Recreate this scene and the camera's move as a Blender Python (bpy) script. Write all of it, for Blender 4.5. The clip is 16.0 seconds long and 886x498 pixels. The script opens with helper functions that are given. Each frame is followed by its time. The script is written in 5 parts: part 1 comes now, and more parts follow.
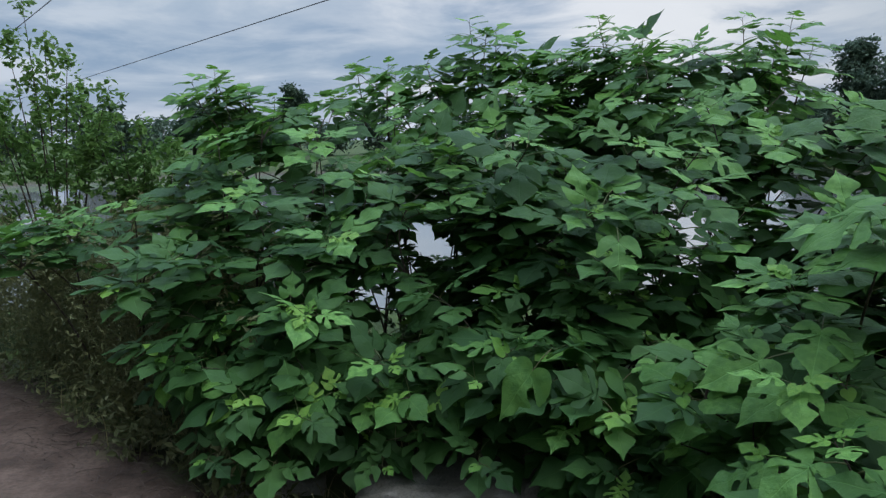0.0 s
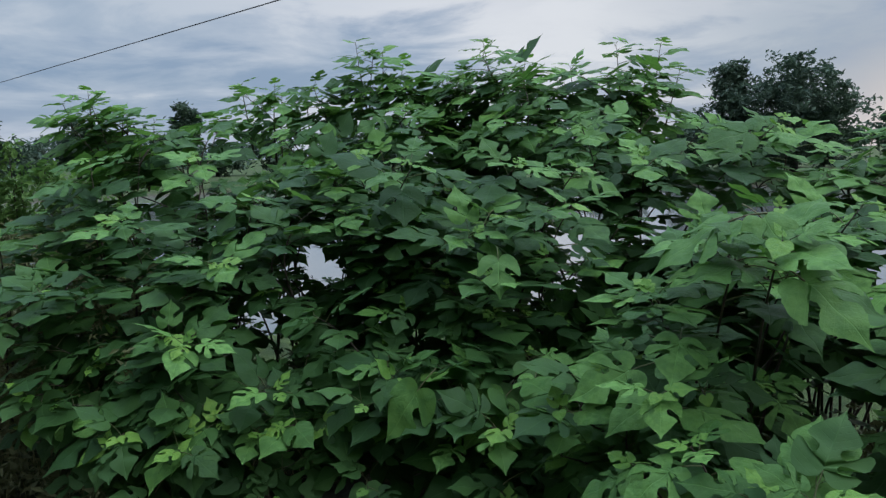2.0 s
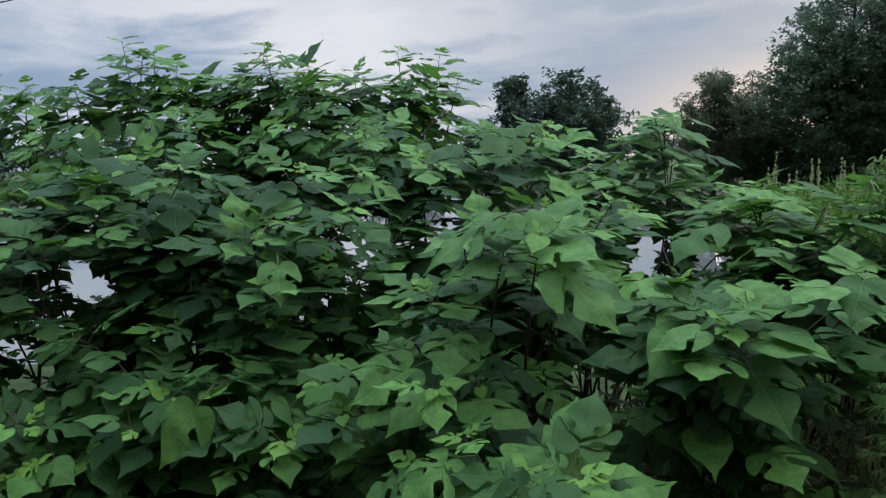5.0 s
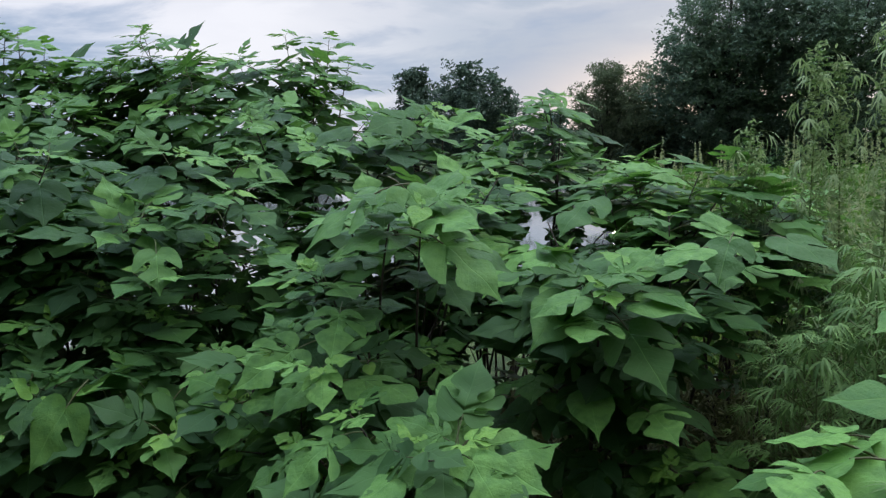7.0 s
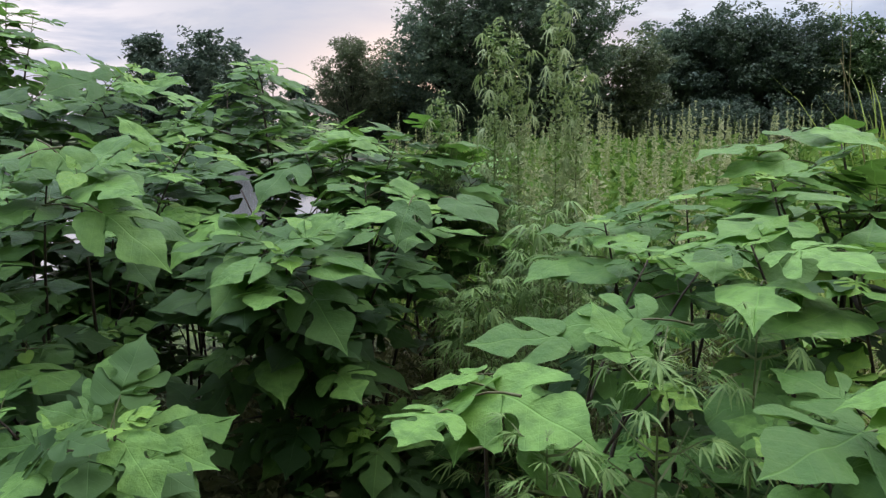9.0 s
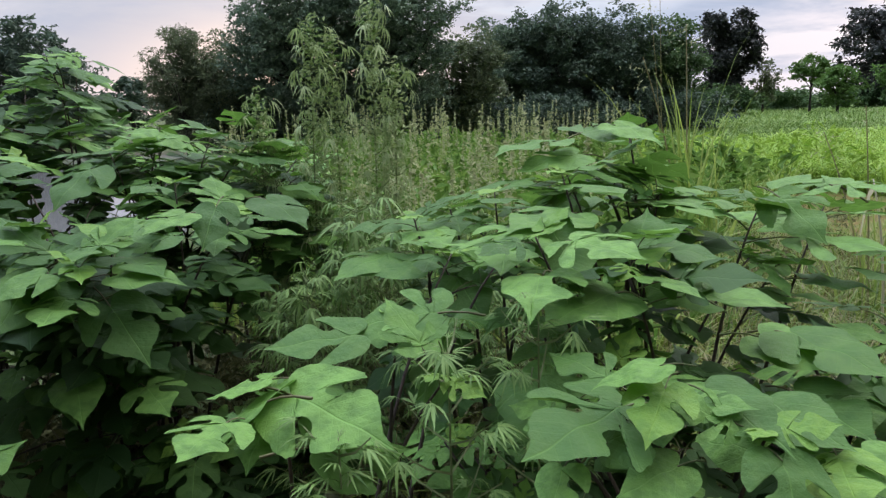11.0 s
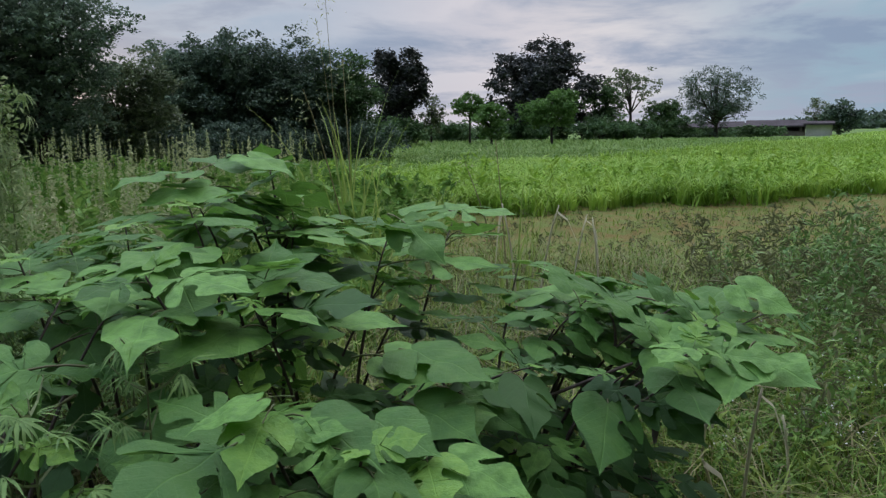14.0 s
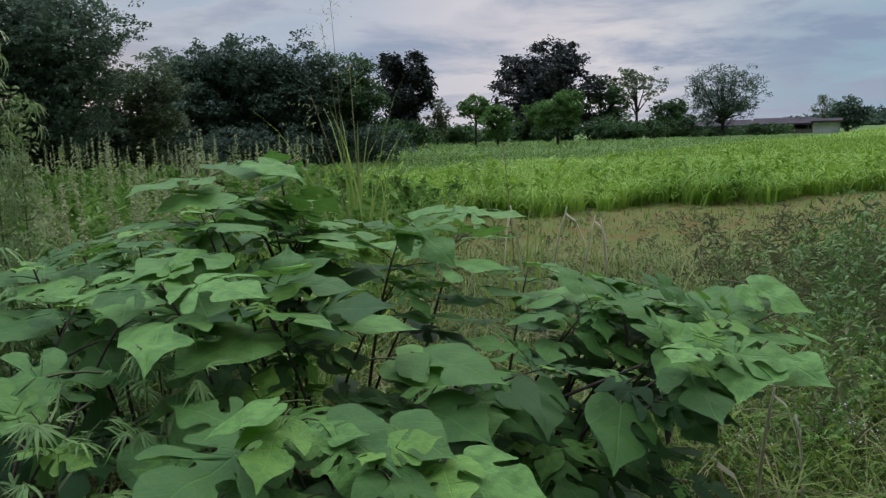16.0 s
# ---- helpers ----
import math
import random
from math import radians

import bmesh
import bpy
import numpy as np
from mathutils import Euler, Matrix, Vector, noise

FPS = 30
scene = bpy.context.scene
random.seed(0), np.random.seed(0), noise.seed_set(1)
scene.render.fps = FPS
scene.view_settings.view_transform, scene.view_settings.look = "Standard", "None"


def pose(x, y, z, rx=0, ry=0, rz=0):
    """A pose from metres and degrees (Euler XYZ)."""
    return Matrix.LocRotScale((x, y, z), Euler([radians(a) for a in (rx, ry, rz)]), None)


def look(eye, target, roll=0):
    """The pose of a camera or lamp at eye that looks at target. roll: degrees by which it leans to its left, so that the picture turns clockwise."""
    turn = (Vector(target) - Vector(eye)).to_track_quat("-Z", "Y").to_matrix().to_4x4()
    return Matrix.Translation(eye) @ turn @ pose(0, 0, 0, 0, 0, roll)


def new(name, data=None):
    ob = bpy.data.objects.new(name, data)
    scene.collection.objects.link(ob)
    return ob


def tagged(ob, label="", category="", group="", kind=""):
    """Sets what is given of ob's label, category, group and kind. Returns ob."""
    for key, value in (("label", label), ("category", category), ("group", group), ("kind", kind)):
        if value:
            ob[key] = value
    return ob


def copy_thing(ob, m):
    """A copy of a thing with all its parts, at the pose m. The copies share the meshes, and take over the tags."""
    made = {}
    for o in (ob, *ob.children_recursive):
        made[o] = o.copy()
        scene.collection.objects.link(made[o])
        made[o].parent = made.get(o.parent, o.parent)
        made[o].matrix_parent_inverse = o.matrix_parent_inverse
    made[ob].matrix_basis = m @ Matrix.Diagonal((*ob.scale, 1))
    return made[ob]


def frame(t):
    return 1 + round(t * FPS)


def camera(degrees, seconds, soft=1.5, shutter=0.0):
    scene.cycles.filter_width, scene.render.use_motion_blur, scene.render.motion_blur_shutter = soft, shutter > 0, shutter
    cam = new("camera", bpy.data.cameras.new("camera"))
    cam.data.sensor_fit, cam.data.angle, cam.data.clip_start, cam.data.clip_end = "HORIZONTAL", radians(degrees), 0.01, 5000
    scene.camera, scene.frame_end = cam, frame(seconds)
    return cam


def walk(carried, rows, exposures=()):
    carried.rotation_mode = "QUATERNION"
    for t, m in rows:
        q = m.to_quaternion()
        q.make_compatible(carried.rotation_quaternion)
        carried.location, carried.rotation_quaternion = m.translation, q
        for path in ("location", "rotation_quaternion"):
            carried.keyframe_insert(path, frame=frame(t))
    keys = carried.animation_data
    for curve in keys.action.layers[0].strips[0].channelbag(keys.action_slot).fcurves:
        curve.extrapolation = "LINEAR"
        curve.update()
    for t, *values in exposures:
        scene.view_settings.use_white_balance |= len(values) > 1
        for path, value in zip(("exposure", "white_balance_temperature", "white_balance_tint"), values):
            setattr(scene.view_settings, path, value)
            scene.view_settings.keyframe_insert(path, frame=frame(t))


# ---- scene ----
cam = camera(62.7, 16.0, 1.35)
PATH = [
    (0, (0.039, 0.132, 1.524), (0.003, 2.108, 1.223), -0.8),
    (0.5, (0.06, 0.132, 1.528), (0.087, 2.11, 1.238), -0.8),
    (1, (0.083, 0.129, 1.533), (0.182, 2.109, 1.27), -0.8),
    (1.5, (0.107, 0.123, 1.533), (0.272, 2.099, 1.271), -1.3),
    (2, (0.123, 0.117, 1.54), (0.351, 2.087, 1.283), -1.3),
    (2.5, (0.145, 0.113, 1.54), (0.458, 2.072, 1.281), -1.3),
    (3, (0.161, 0.117, 1.54), (0.557, 2.06, 1.278), -1.1),
    (3.5, (0.18, 0.124, 1.536), (0.697, 2.039, 1.279), -1.0),
    (4, (0.196, 0.132, 1.53), (0.816, 2.016, 1.274), -1.4),
    (4.2, (0.189, 0.133, 1.528), (0.846, 2.005, 1.275), -1.3),
    (6.3, (0.243, 0.114, 1.487), (1.116, 1.895, 1.228), -1.7),
    (6.5, (0.244, 0.125, 1.483), (1.146, 1.889, 1.21), -1.5),
    (7, (0.273, 0.115, 1.454), (1.254, 1.837, 1.183), -2.4),
    (7.5, (0.316, 0.092, 1.426), (1.437, 1.725, 1.146), -2.4),
    (8, (0.37, 0.053, 1.412), (1.65, 1.557, 1.097), -2.0),
    (8.5, (0.418, 0.024, 1.412), (1.82, 1.407, 1.064), -2.0),
    (9, (0.452, 0.006, 1.411), (1.933, 1.302, 1.053), -1.6),
    (9.5, (0.476, -0.019, 1.413), (2.041, 1.172, 1.05), -1.2),
    (9.7, (0.487, -0.027, 1.413), (2.082, 1.122, 1.049), -1.3),
    (11.8, (0.526, -0.121, 1.424), (2.286, 0.75, 1.043), -1.6),
    (12, (0.532, -0.128, 1.423), (2.307, 0.713, 1.049), -1.5),
    (12.5, (0.548, -0.146, 1.418), (2.385, 0.556, 1.052), -1.1),
    (13, (0.558, -0.165, 1.416), (2.457, 0.353, 1.064), -0.8),
    (13.5, (0.571, -0.193, 1.419), (2.519, 0.113, 1.084), -0.3),
    (14, (0.576, -0.225, 1.423), (2.542, -0.052, 1.095), -0.7),
    (14.5, (0.578, -0.261, 1.417), (2.551, -0.214, 1.095), -1.1),
    (15, (0.579, -0.278, 1.415), (2.552, -0.276, 1.091), -1.2),
    (15.5, (0.577, -0.262, 1.422), (2.551, -0.247, 1.097), -1.3),
    (16, (0.569, -0.217, 1.426), (2.534, -0.024, 1.105), -1.5),
]
walk(cam, [(t, look(eye, target, roll)) for t, eye, target, roll in PATH],
     [(0, 0.04, 6400, 4), (1.0, -0.05, 6400, 4), (3.5, -0.08, 6400, 5), (6.3, 0.16, 6500, 7), (7, 0.25, 6500, 8), (8.5, 0.48, 7000, 15), (9.5, 0.52, 7100, 17), (12.5, 0.23, 6900, 14), (14.5, -0.19, 6700, 12), (16, -0.20, 6700, 12)])

# ---- world, sun ----
SUN_AZ, SUN_EL = radians(50), radians(7)
sun_dir = Vector((math.sin(SUN_AZ) * math.cos(SUN_EL), math.cos(SUN_AZ) * math.cos(SUN_EL), math.sin(SUN_EL)))


class Nodes:
    """Short calls for a node tree."""

    def __init__(self, tree):
        self.t = tree
        tree.nodes.clear()

    def add(self, kind, **kw):
        n = self.t.nodes.new(kind)
        for k, v in kw.items():
            setattr(n, k, v)
        return n

    def link(self, a, b):
        self.t.links.new(a, b)

    def put(self, socket, v):
        if hasattr(v, "is_output"):
            self.link(v, socket)
        else:
            socket.default_value = v

    def math(self, op, a, b=0.0, c=0.0, clamp=False):
        n = self.add("ShaderNodeMath", operation=op, use_clamp=clamp)
        for s, v in zip(n.inputs, (a, b, c)):
            self.put(s, v)
        return n.outputs[0]

    def vec(self, op, a, b=(0, 0, 0)):
        n = self.add("ShaderNodeVectorMath", operation=op)
        self.put(n.inputs[0], a)
        self.put(n.inputs[1], b)
        return n.outputs["Value"] if op in ("DOT_PRODUCT", "LENGTH") else n.outputs[0]

    def mix(self, f, a, b, blend="MIX"):
        n = self.add("ShaderNodeMix", data_type="RGBA", blend_type=blend)
        self.put(n.inputs[0], f)
        for s, v in ((n.inputs[6], a), (n.inputs[7], b)):
            self.put(s, (*v, 1) if isinstance(v, tuple) and len(v) == 3 else v)
        return n.outputs[2]

    def noise(self, vector, scale, detail=3.0, rough=0.55, dist=0.0):
        n = self.add("ShaderNodeTexNoise")
        if vector is not None:
            self.link(vector, n.inputs["Vector"])
        n.inputs["Scale"].default_value, n.inputs["Detail"].default_value = scale, detail
        n.inputs["Roughness"].default_value, n.inputs["Distortion"].default_value = rough, dist
        return n.outputs[0]

    def span(self, v, lo, hi, a=0.0, b=1.0):
        n = self.add("ShaderNodeMapRange", interpolation_type="SMOOTHSTEP")
        for s, q in zip(n.inputs, (v, lo, hi, a, b)):
            self.put(s, q)
        return n.outputs[0]


def build_world():
    w = bpy.data.worlds.new("world")
    scene.world = w
    w.use_nodes = True
    n = Nodes(w.node_tree)
    d = n.add("ShaderNodeTexCoord").outputs["Generated"]
    sep = n.add("ShaderNodeSeparateXYZ")
    n.link(d, sep.inputs[0])
    x, y, z = sep.outputs
    up = n.math("MAXIMUM", z, 0.0)
    # a cloud deck seen from below: direction divided by height
    flat = n.add("ShaderNodeCombineXYZ")
    hgt = n.math("ADD", up, 0.13)
    n.link(n.math("DIVIDE", x, hgt), flat.inputs[0])
    n.link(n.math("DIVIDE", y, hgt), flat.inputs[1])
    big = n.noise(n.vec("ADD", flat.outputs[0], (3.1, 7.4, 0.0)), 0.33, 3.0, 0.5, 0.6)
    fine = n.noise(n.vec("ADD", flat.outputs[0], (1.7, 0.4, 2.0)), 1.25, 8.0, 0.58, 0.3)
    cloud = n.math("ADD", n.math("MULTIPLY", big, 0.52), n.math("MULTIPLY", fine, 0.48))
    lit = n.span(cloud, 0.43, 0.61)
    col = n.mix(lit, (0.225, 0.30, 0.44), n.mix(n.math("POWER", n.math("MAXIMUM", n.vec("DOT_PRODUCT", d, tuple(sun_dir)), 0.0), 2.0), (0.66, 0.665, 0.765), (0.45, 0.46, 0.53)))
    edge = n.span(n.math("ABSOLUTE", n.math("SUBTRACT", cloud, 0.56)), 0.0, 0.05, 0.35, 0.0)
    col = n.mix(edge, col, (0.74, 0.72, 0.76))
    col = n.mix(n.span(z, 0.01, 0.10, 0.40, 0.0), col, (0.47, 0.49, 0.59))
    # the larger cloud masses: bearing, height, breadth, share, colour
    for az, el, tight, share, tint in ((34, 13, 26, .8, (0.25, 0.32, 0.43)), (47, 12, 40, .6, (0.27, 0.33, 0.44)), (17, 10, 60, .55, (0.80, 0.78, 0.82)), (3, 11, 40, .35, (0.74, 0.73, 0.79)), (-22, 12, 14, .6, (0.32, 0.39, 0.50)), (70, 11, 18, .75, (0.27, 0.40, 0.55)),
                                       (97, 9, 45, .7, (0.84, 0.77, 0.76)), (88, 4, 60, .4, (0.60, 0.58, 0.66)), (116, 8, 30, .85, (0.22, 0.38, 0.50))):
        a_, e_ = radians(az), radians(el)
        near = n.math("MAXIMUM", n.vec("DOT_PRODUCT", d, (math.sin(a_) * math.cos(e_), math.cos(a_) * math.cos(e_), math.sin(e_))), 0.0)
        mass = n.math("MULTIPLY", n.math("POWER", near, tight), n.span(fine, 0.36, 0.60, 0.15, 1.0))
        col = n.mix(n.math("MULTIPLY", mass, share), col, tint)
    # warm light low in the west
    near_sun = n.math("MAXIMUM", n.vec("DOT_PRODUCT", d, tuple(sun_dir)), 0.0)
    warm = n.math("MULTIPLY", n.math("POWER", near_sun, 55.0), n.span(z, 0.15, 0.04))
    col = n.mix(n.math("MULTIPLY", warm, 0.8), col, (0.92, 0.72, 0.62))
    # an overcast sky is up to three times brighter overhead
    gain = n.math("ADD", 1.0, n.math("MULTIPLY", n.span(z, 0.28, 0.97), ZENITH))
    deck = n.add("ShaderNodeBackground")
    n.link(col, deck.inputs[0])
    # at dusk the sky away from the sunset is dimmer
    away = n.span(n.vec("DOT_PRODUCT", d, (math.sin(SUN_AZ), math.cos(SUN_AZ), 0.0)), -0.6, 0.25, 0.12, 1.0)
    n.link(n.math("MULTIPLY", gain, n.math("MULTIPLY", away, 1.15)), deck.inputs[1])
    sky = n.add("ShaderNodeTexSky", sky_type="NISHITA", sun_disc=False, sun_elevation=SUN_EL, sun_rotation=SUN_AZ)
    back = n.add("ShaderNodeBackground")
    n.link(sky.outputs[0], back.inputs[0])
    back.inputs[1].default_value = 0.005
    both = n.add("ShaderNodeAddShader")
    n.link(deck.outputs[0], both.inputs[0])
    n.link(back.outputs[0], both.inputs[1])
    out = n.add("ShaderNodeOutputWorld")
    n.link(both.outputs[0], out.inputs[0])


ZENITH = 6.4
build_world()
lamp = bpy.data.lights.new("sun", "SUN")
lamp.energy, lamp.angle, lamp.color = 0.5, radians(14), (1.0, 0.86, 0.72)
new("sun", lamp).matrix_world = look(sun_dir * 60, (0, 0, 0))


# ---- materials ----
def material(name):
    m = bpy.data.materials.new(name)
    m.use_nodes = True
    return m, Nodes(m.node_tree)


def finish(n, col, rough, height=None, bump=0.3, dist=0.01, through_light=0.0, through_col=None, spec=0.5, metal=0.0):
    p = n.add("ShaderNodeBsdfPrincipled")
    n.put(p.inputs["Base Color"], (*col, 1) if isinstance(col, tuple) else col)
    n.put(p.inputs["Roughness"], rough)
    n.put(p.inputs["Metallic"], metal)
    p.inputs["Specular IOR Level"].default_value = spec
    if height is not None:
        b = n.add("ShaderNodeBump")
        b.inputs["Strength"].default_value, b.inputs["Distance"].default_value = bump, dist
        n.link(height, b.inputs["Height"])
        n.link(b.outputs[0], p.inputs["Normal"])
    res = p.outputs[0]
    if through_light:
        tr = n.add("ShaderNodeBsdfTranslucent")
        n.put(tr.inputs[0], through_col if through_col is not None else col)
        mx = n.add("ShaderNodeMixShader")
        mx.inputs[0].default_value = through_light
        n.link(res, mx.inputs[1])
        n.link(tr.outputs[0], mx.inputs[2])
        res = mx.outputs[0]
    out = n.add("ShaderNodeOutputMaterial")
    n.link(res, out.inputs[0])


def broad_leaf(name, a, b, c, rough=0.5, gloss=0.35):
    """Downy broad leaf: colour from plant to plant and leaf to leaf, lighter veins, slight blotches."""
    m, n = material(name)
    own = n.add("ShaderNodeAttribute", attribute_name="shade").outputs["Fac"]
    rnd = n.math("FRACT", n.math("ADD", n.add("ShaderNodeObjectInfo").outputs["Random"], own))
    uv = n.add("ShaderNodeUVMap").outputs[0]
    sep = n.add("ShaderNodeSeparateXYZ")
    n.link(uv, sep.inputs[0])
    x = n.math("SUBTRACT", sep.outputs[0], 1.0)
    y = n.math("SUBTRACT", sep.outputs[1], 1.0)
    ax = n.math("ABSOLUTE", x)
    pos = n.add("ShaderNodeTexCoord").outputs["Object"]
    blot = n.noise(n.vec("ADD", pos, n.vec("MULTIPLY", n.add("ShaderNodeObjectInfo").outputs["Location"], (7, 7, 7))), 5.0, 4.0)
    col = n.mix(rnd, a, b)
    col = n.mix(n.span(blot, 0.38, 0.68, 0.0, 0.55), col, c)
    # midrib, two side ribs and the ladder of lesser veins
    mid = n.span(ax, 0.004, 0.013, 1.0, 0.0)
    ang = n.math("ARCTAN2", ax, y)
    rib = n.span(n.math("ABSOLUTE", n.math("SUBTRACT", ang, 0.72)), 0.008, 0.026, 0.7, 0.0)
    ladder = n.math("ABSOLUTE", n.math("SUBTRACT", n.math("FRACT", n.math("MULTIPLY", n.math("SUBTRACT", y, n.math("MULTIPLY", ax, 0.75)), 7.0)), 0.5))
    ladder = n.span(ladder, 0.015, 0.05, 0.35, 0.0)
    vein = n.math("MAXIMUM", mid, n.math("MAXIMUM", rib, ladder))
    col = n.mix(n.math("MULTIPLY", vein, 0.15), col, tuple(min(1, 1.9 * v + 0.03) for v in b))
    grain = n.noise(pos, 60.0, 3.0)
    h = n.math("SUBTRACT", n.math("MULTIPLY", grain, 0.35), n.math("MULTIPLY", vein, 0.8))
    h = n.math("ADD", h, n.math("MULTIPLY", n.noise(pos, 9.0, 2.0), 1.6))
    finish(n, col, n.math("ADD", rough, n.math("MULTIPLY", blot, 0.15)), h, 0.35, 0.01, 0.27,
           n.mix(0.45, col, (0.19, 0.40, 0.06)), gloss)
    return m


def foliage(name, a, b, through_light=0.25, rough=0.6, scale=3.0):
    """Small leaves and blades joined in one mesh, each with its own shade."""
    m, n = material(name)
    isl = n.add("ShaderNodeNewGeometry").outputs["Random Per Island"]
    pos = n.add("ShaderNodeTexCoord").outputs["Object"]
    patch = n.noise(pos, scale, 2.0)
    col = n.mix(n.math("ADD", n.math("MULTIPLY", isl, 0.7), n.math("SUBTRACT", n.math("MULTIPLY", patch, 1.2), 0.45), clamp=True), a, b)
    finish(n, col, rough, None, through_light=through_light, spec=0.3)
    return m


def bark(name, a, b, scale=30.0):
    m, n = material(name)
    pos = n.add("ShaderNodeTexCoord").outputs["Object"]
    s = n.noise(n.vec("MULTIPLY", pos, (1, 1, 0.25)), scale, 5.0, 0.65)
    col = n.mix(n.span(s, 0.3, 0.7), a, b)
    col = n.mix(n.span(n.noise(pos, scale * 0.2, 3.0), 0.55, 0.7, 0.0, 0.5), col, tuple(v * 1.5 for v in b))
    finish(n, col, 0.85, s, 0.8, 0.01)
    return m


def mineral(name, a, b, c, scale=4.0, rough=0.9, bump=0.6, dist=0.02, spec=0.5):
    m, n = material(name)
    pos = n.add("ShaderNodeTexCoord").outputs["Object"]
    big = n.noise(pos, scale, 5.0, 0.6)
    small = n.noise(pos, scale * 14, 5.0, 0.7)
    col = n.mix(n.span(big, 0.35, 0.65), a, b)
    col = n.mix(n.span(small, 0.45, 0.75, 0.0, 0.7), col, c)
    finish(n, col, rough, n.math("ADD", n.math("MULTIPLY", big, 0.5), small), bump, dist, spec=spec)
    return m


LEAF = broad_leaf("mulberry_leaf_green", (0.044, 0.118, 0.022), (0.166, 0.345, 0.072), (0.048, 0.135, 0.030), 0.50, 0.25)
# darker green of older leaves; also paints the shade of low and inner ones
OLD_SHADED = broad_leaf("mulberry_leaf_old_shaded", (0.020, 0.060, 0.015), (0.066, 0.152, 0.036), (0.022, 0.066, 0.018), 0.52, 0.23)
YOUNG = broad_leaf("mulberry_leaf_young", (0.115, 0.265, 0.032), (0.200, 0.365, 0.055), (0.085, 0.22, 0.04))
DEAD = foliage("dead_leaf_straw", (0.46, 0.43, 0.28), (0.62, 0.58, 0.42), 0.35)
WITHERED = foliage("withered_leaf", (0.035, 0.028, 0.022), (0.11, 0.09, 0.07), 0.1, scale=20.0)
PETIOLE = foliage("petiole_green", (0.10, 0.16, 0.05), (0.16, 0.14, 0.07))
STEM = bark("stem_bark", (0.030, 0.022, 0.016), (0.075, 0.055, 0.038), 60)
TRUNK = bark("tree_bark", (0.020, 0.017, 0.014), (0.055, 0.045, 0.036), 9)
HEMP = foliage("hemp_leaf", (0.060, 0.140, 0.032), (0.20, 0.33, 0.09))
HEMP_PALE = foliage("hemp_leaf_pale", (0.20, 0.31, 0.11), (0.44, 0.52, 0.26))
SHRUB = foliage("shrub_leaf_fresh", (0.070, 0.150, 0.034), (0.18, 0.30, 0.075), 0.35, scale=1.0)
HEMP_STEM = foliage("hemp_stem", (0.12, 0.18, 0.06), (0.20, 0.24, 0.10))
WEED = foliage("weed_leaf", (0.075, 0.190, 0.030), (0.25, 0.40, 0.09), 0.3, scale=1.2)
WEED_DRY = foliage("weed_leaf_olive", (0.080, 0.096, 0.038), (0.205, 0.215, 0.092), scale=1.5)
MEADOW = foliage("grass_meadow", (0.125, 0.225, 0.034), (0.37, 0.455, 0.115), 0.4, scale=0.6)
GRASS = foliage("grass_green", (0.052, 0.130, 0.014), (0.25, 0.34, 0.058), 0.33, scale=0.9)
GRASS_OLIVE = foliage("grass_olive", (0.060, 0.082, 0.018), (0.235, 0.235, 0.065), 0.3, scale=1.6)
STRAW = foliage("grass_straw", (0.20, 0.19, 0.08), (0.34, 0.30, 0.15), scale=2.0)
PETAL = foliage("petal_white", (0.55, 0.58, 0.50), (0.72, 0.72, 0.66))
CROP = foliage("crop_leaf", (0.145, 0.30, 0.032), (0.37, 0.54, 0.085), 0.35, scale=0.25)
CROP_DULL = foliage("verge_leaf", (0.10, 0.20, 0.035), (0.23, 0.36, 0.085), 0.3, scale=0.3)
SPIKE = foliage("seed_spike", (0.27, 0.33, 0.14), (0.48, 0.50, 0.27), 0.35)
CROWN_DARK = foliage("tree_leaf_dark", (0.040, 0.074, 0.052), (0.130, 0.190, 0.120), 0.2, scale=0.9)
CROWN_TEAL = foliage("tree_leaf_teal", (0.070, 0.122, 0.082), (0.205, 0.285, 0.180), 0.25, scale=0.9)
CROWN_PURPLE = foliage("tree_leaf_purple", (0.030, 0.036, 0.036), (0.080, 0.092, 0.078), 0.15, scale=0.5)
CROWN_MID = foliage("tree_leaf_mid", (0.045, 0.100, 0.038), (0.125, 0.21, 0.08), 0.25, scale=0.5)
CROWN_GREY = foliage("tree_leaf_grey", (0.085, 0.120, 0.066), (0.21, 0.26, 0.135), 0.25, scale=0.5)
CROWN_LIGHT = foliage("tree_leaf_light", (0.075, 0.16, 0.040), (0.15, 0.28, 0.07), 0.3, scale=0.4)
CONCRETE = mineral("old_concrete", (0.21, 0.195, 0.16), (0.37, 0.345, 0.30), (0.10, 0.09, 0.07), 7.0, bump=0.9)
PLASTER = mineral("pale_plaster", (0.50, 0.49, 0.46), (0.62, 0.60, 0.57), (0.40, 0.38, 0.35), 1.2)
MUD_WALL = mineral("mud_wall", (0.14, 0.12, 0.10), (0.21, 0.18, 0.15), (0.10, 0.085, 0.07), 0.8)
SOIL = mineral("dark_soil", (0.075, 0.055, 0.042), (0.13, 0.095, 0.07), (0.05, 0.038, 0.03), 6.0)
ROOFING = mineral("roof_sheet", (0.050, 0.043, 0.046), (0.082, 0.072, 0.075), (0.035, 0.03, 0.03), 0.7, spec=0.05)
DARK_VOID = mineral("dark_timber", (0.030, 0.026, 0.022), (0.05, 0.042, 0.035), (0.02, 0.018, 0.016), 3.0)
CABLE = mineral("cable_black", (0.02, 0.02, 0.022), (0.03, 0.03, 0.032), (0.015, 0.015, 0.015), 2.0)


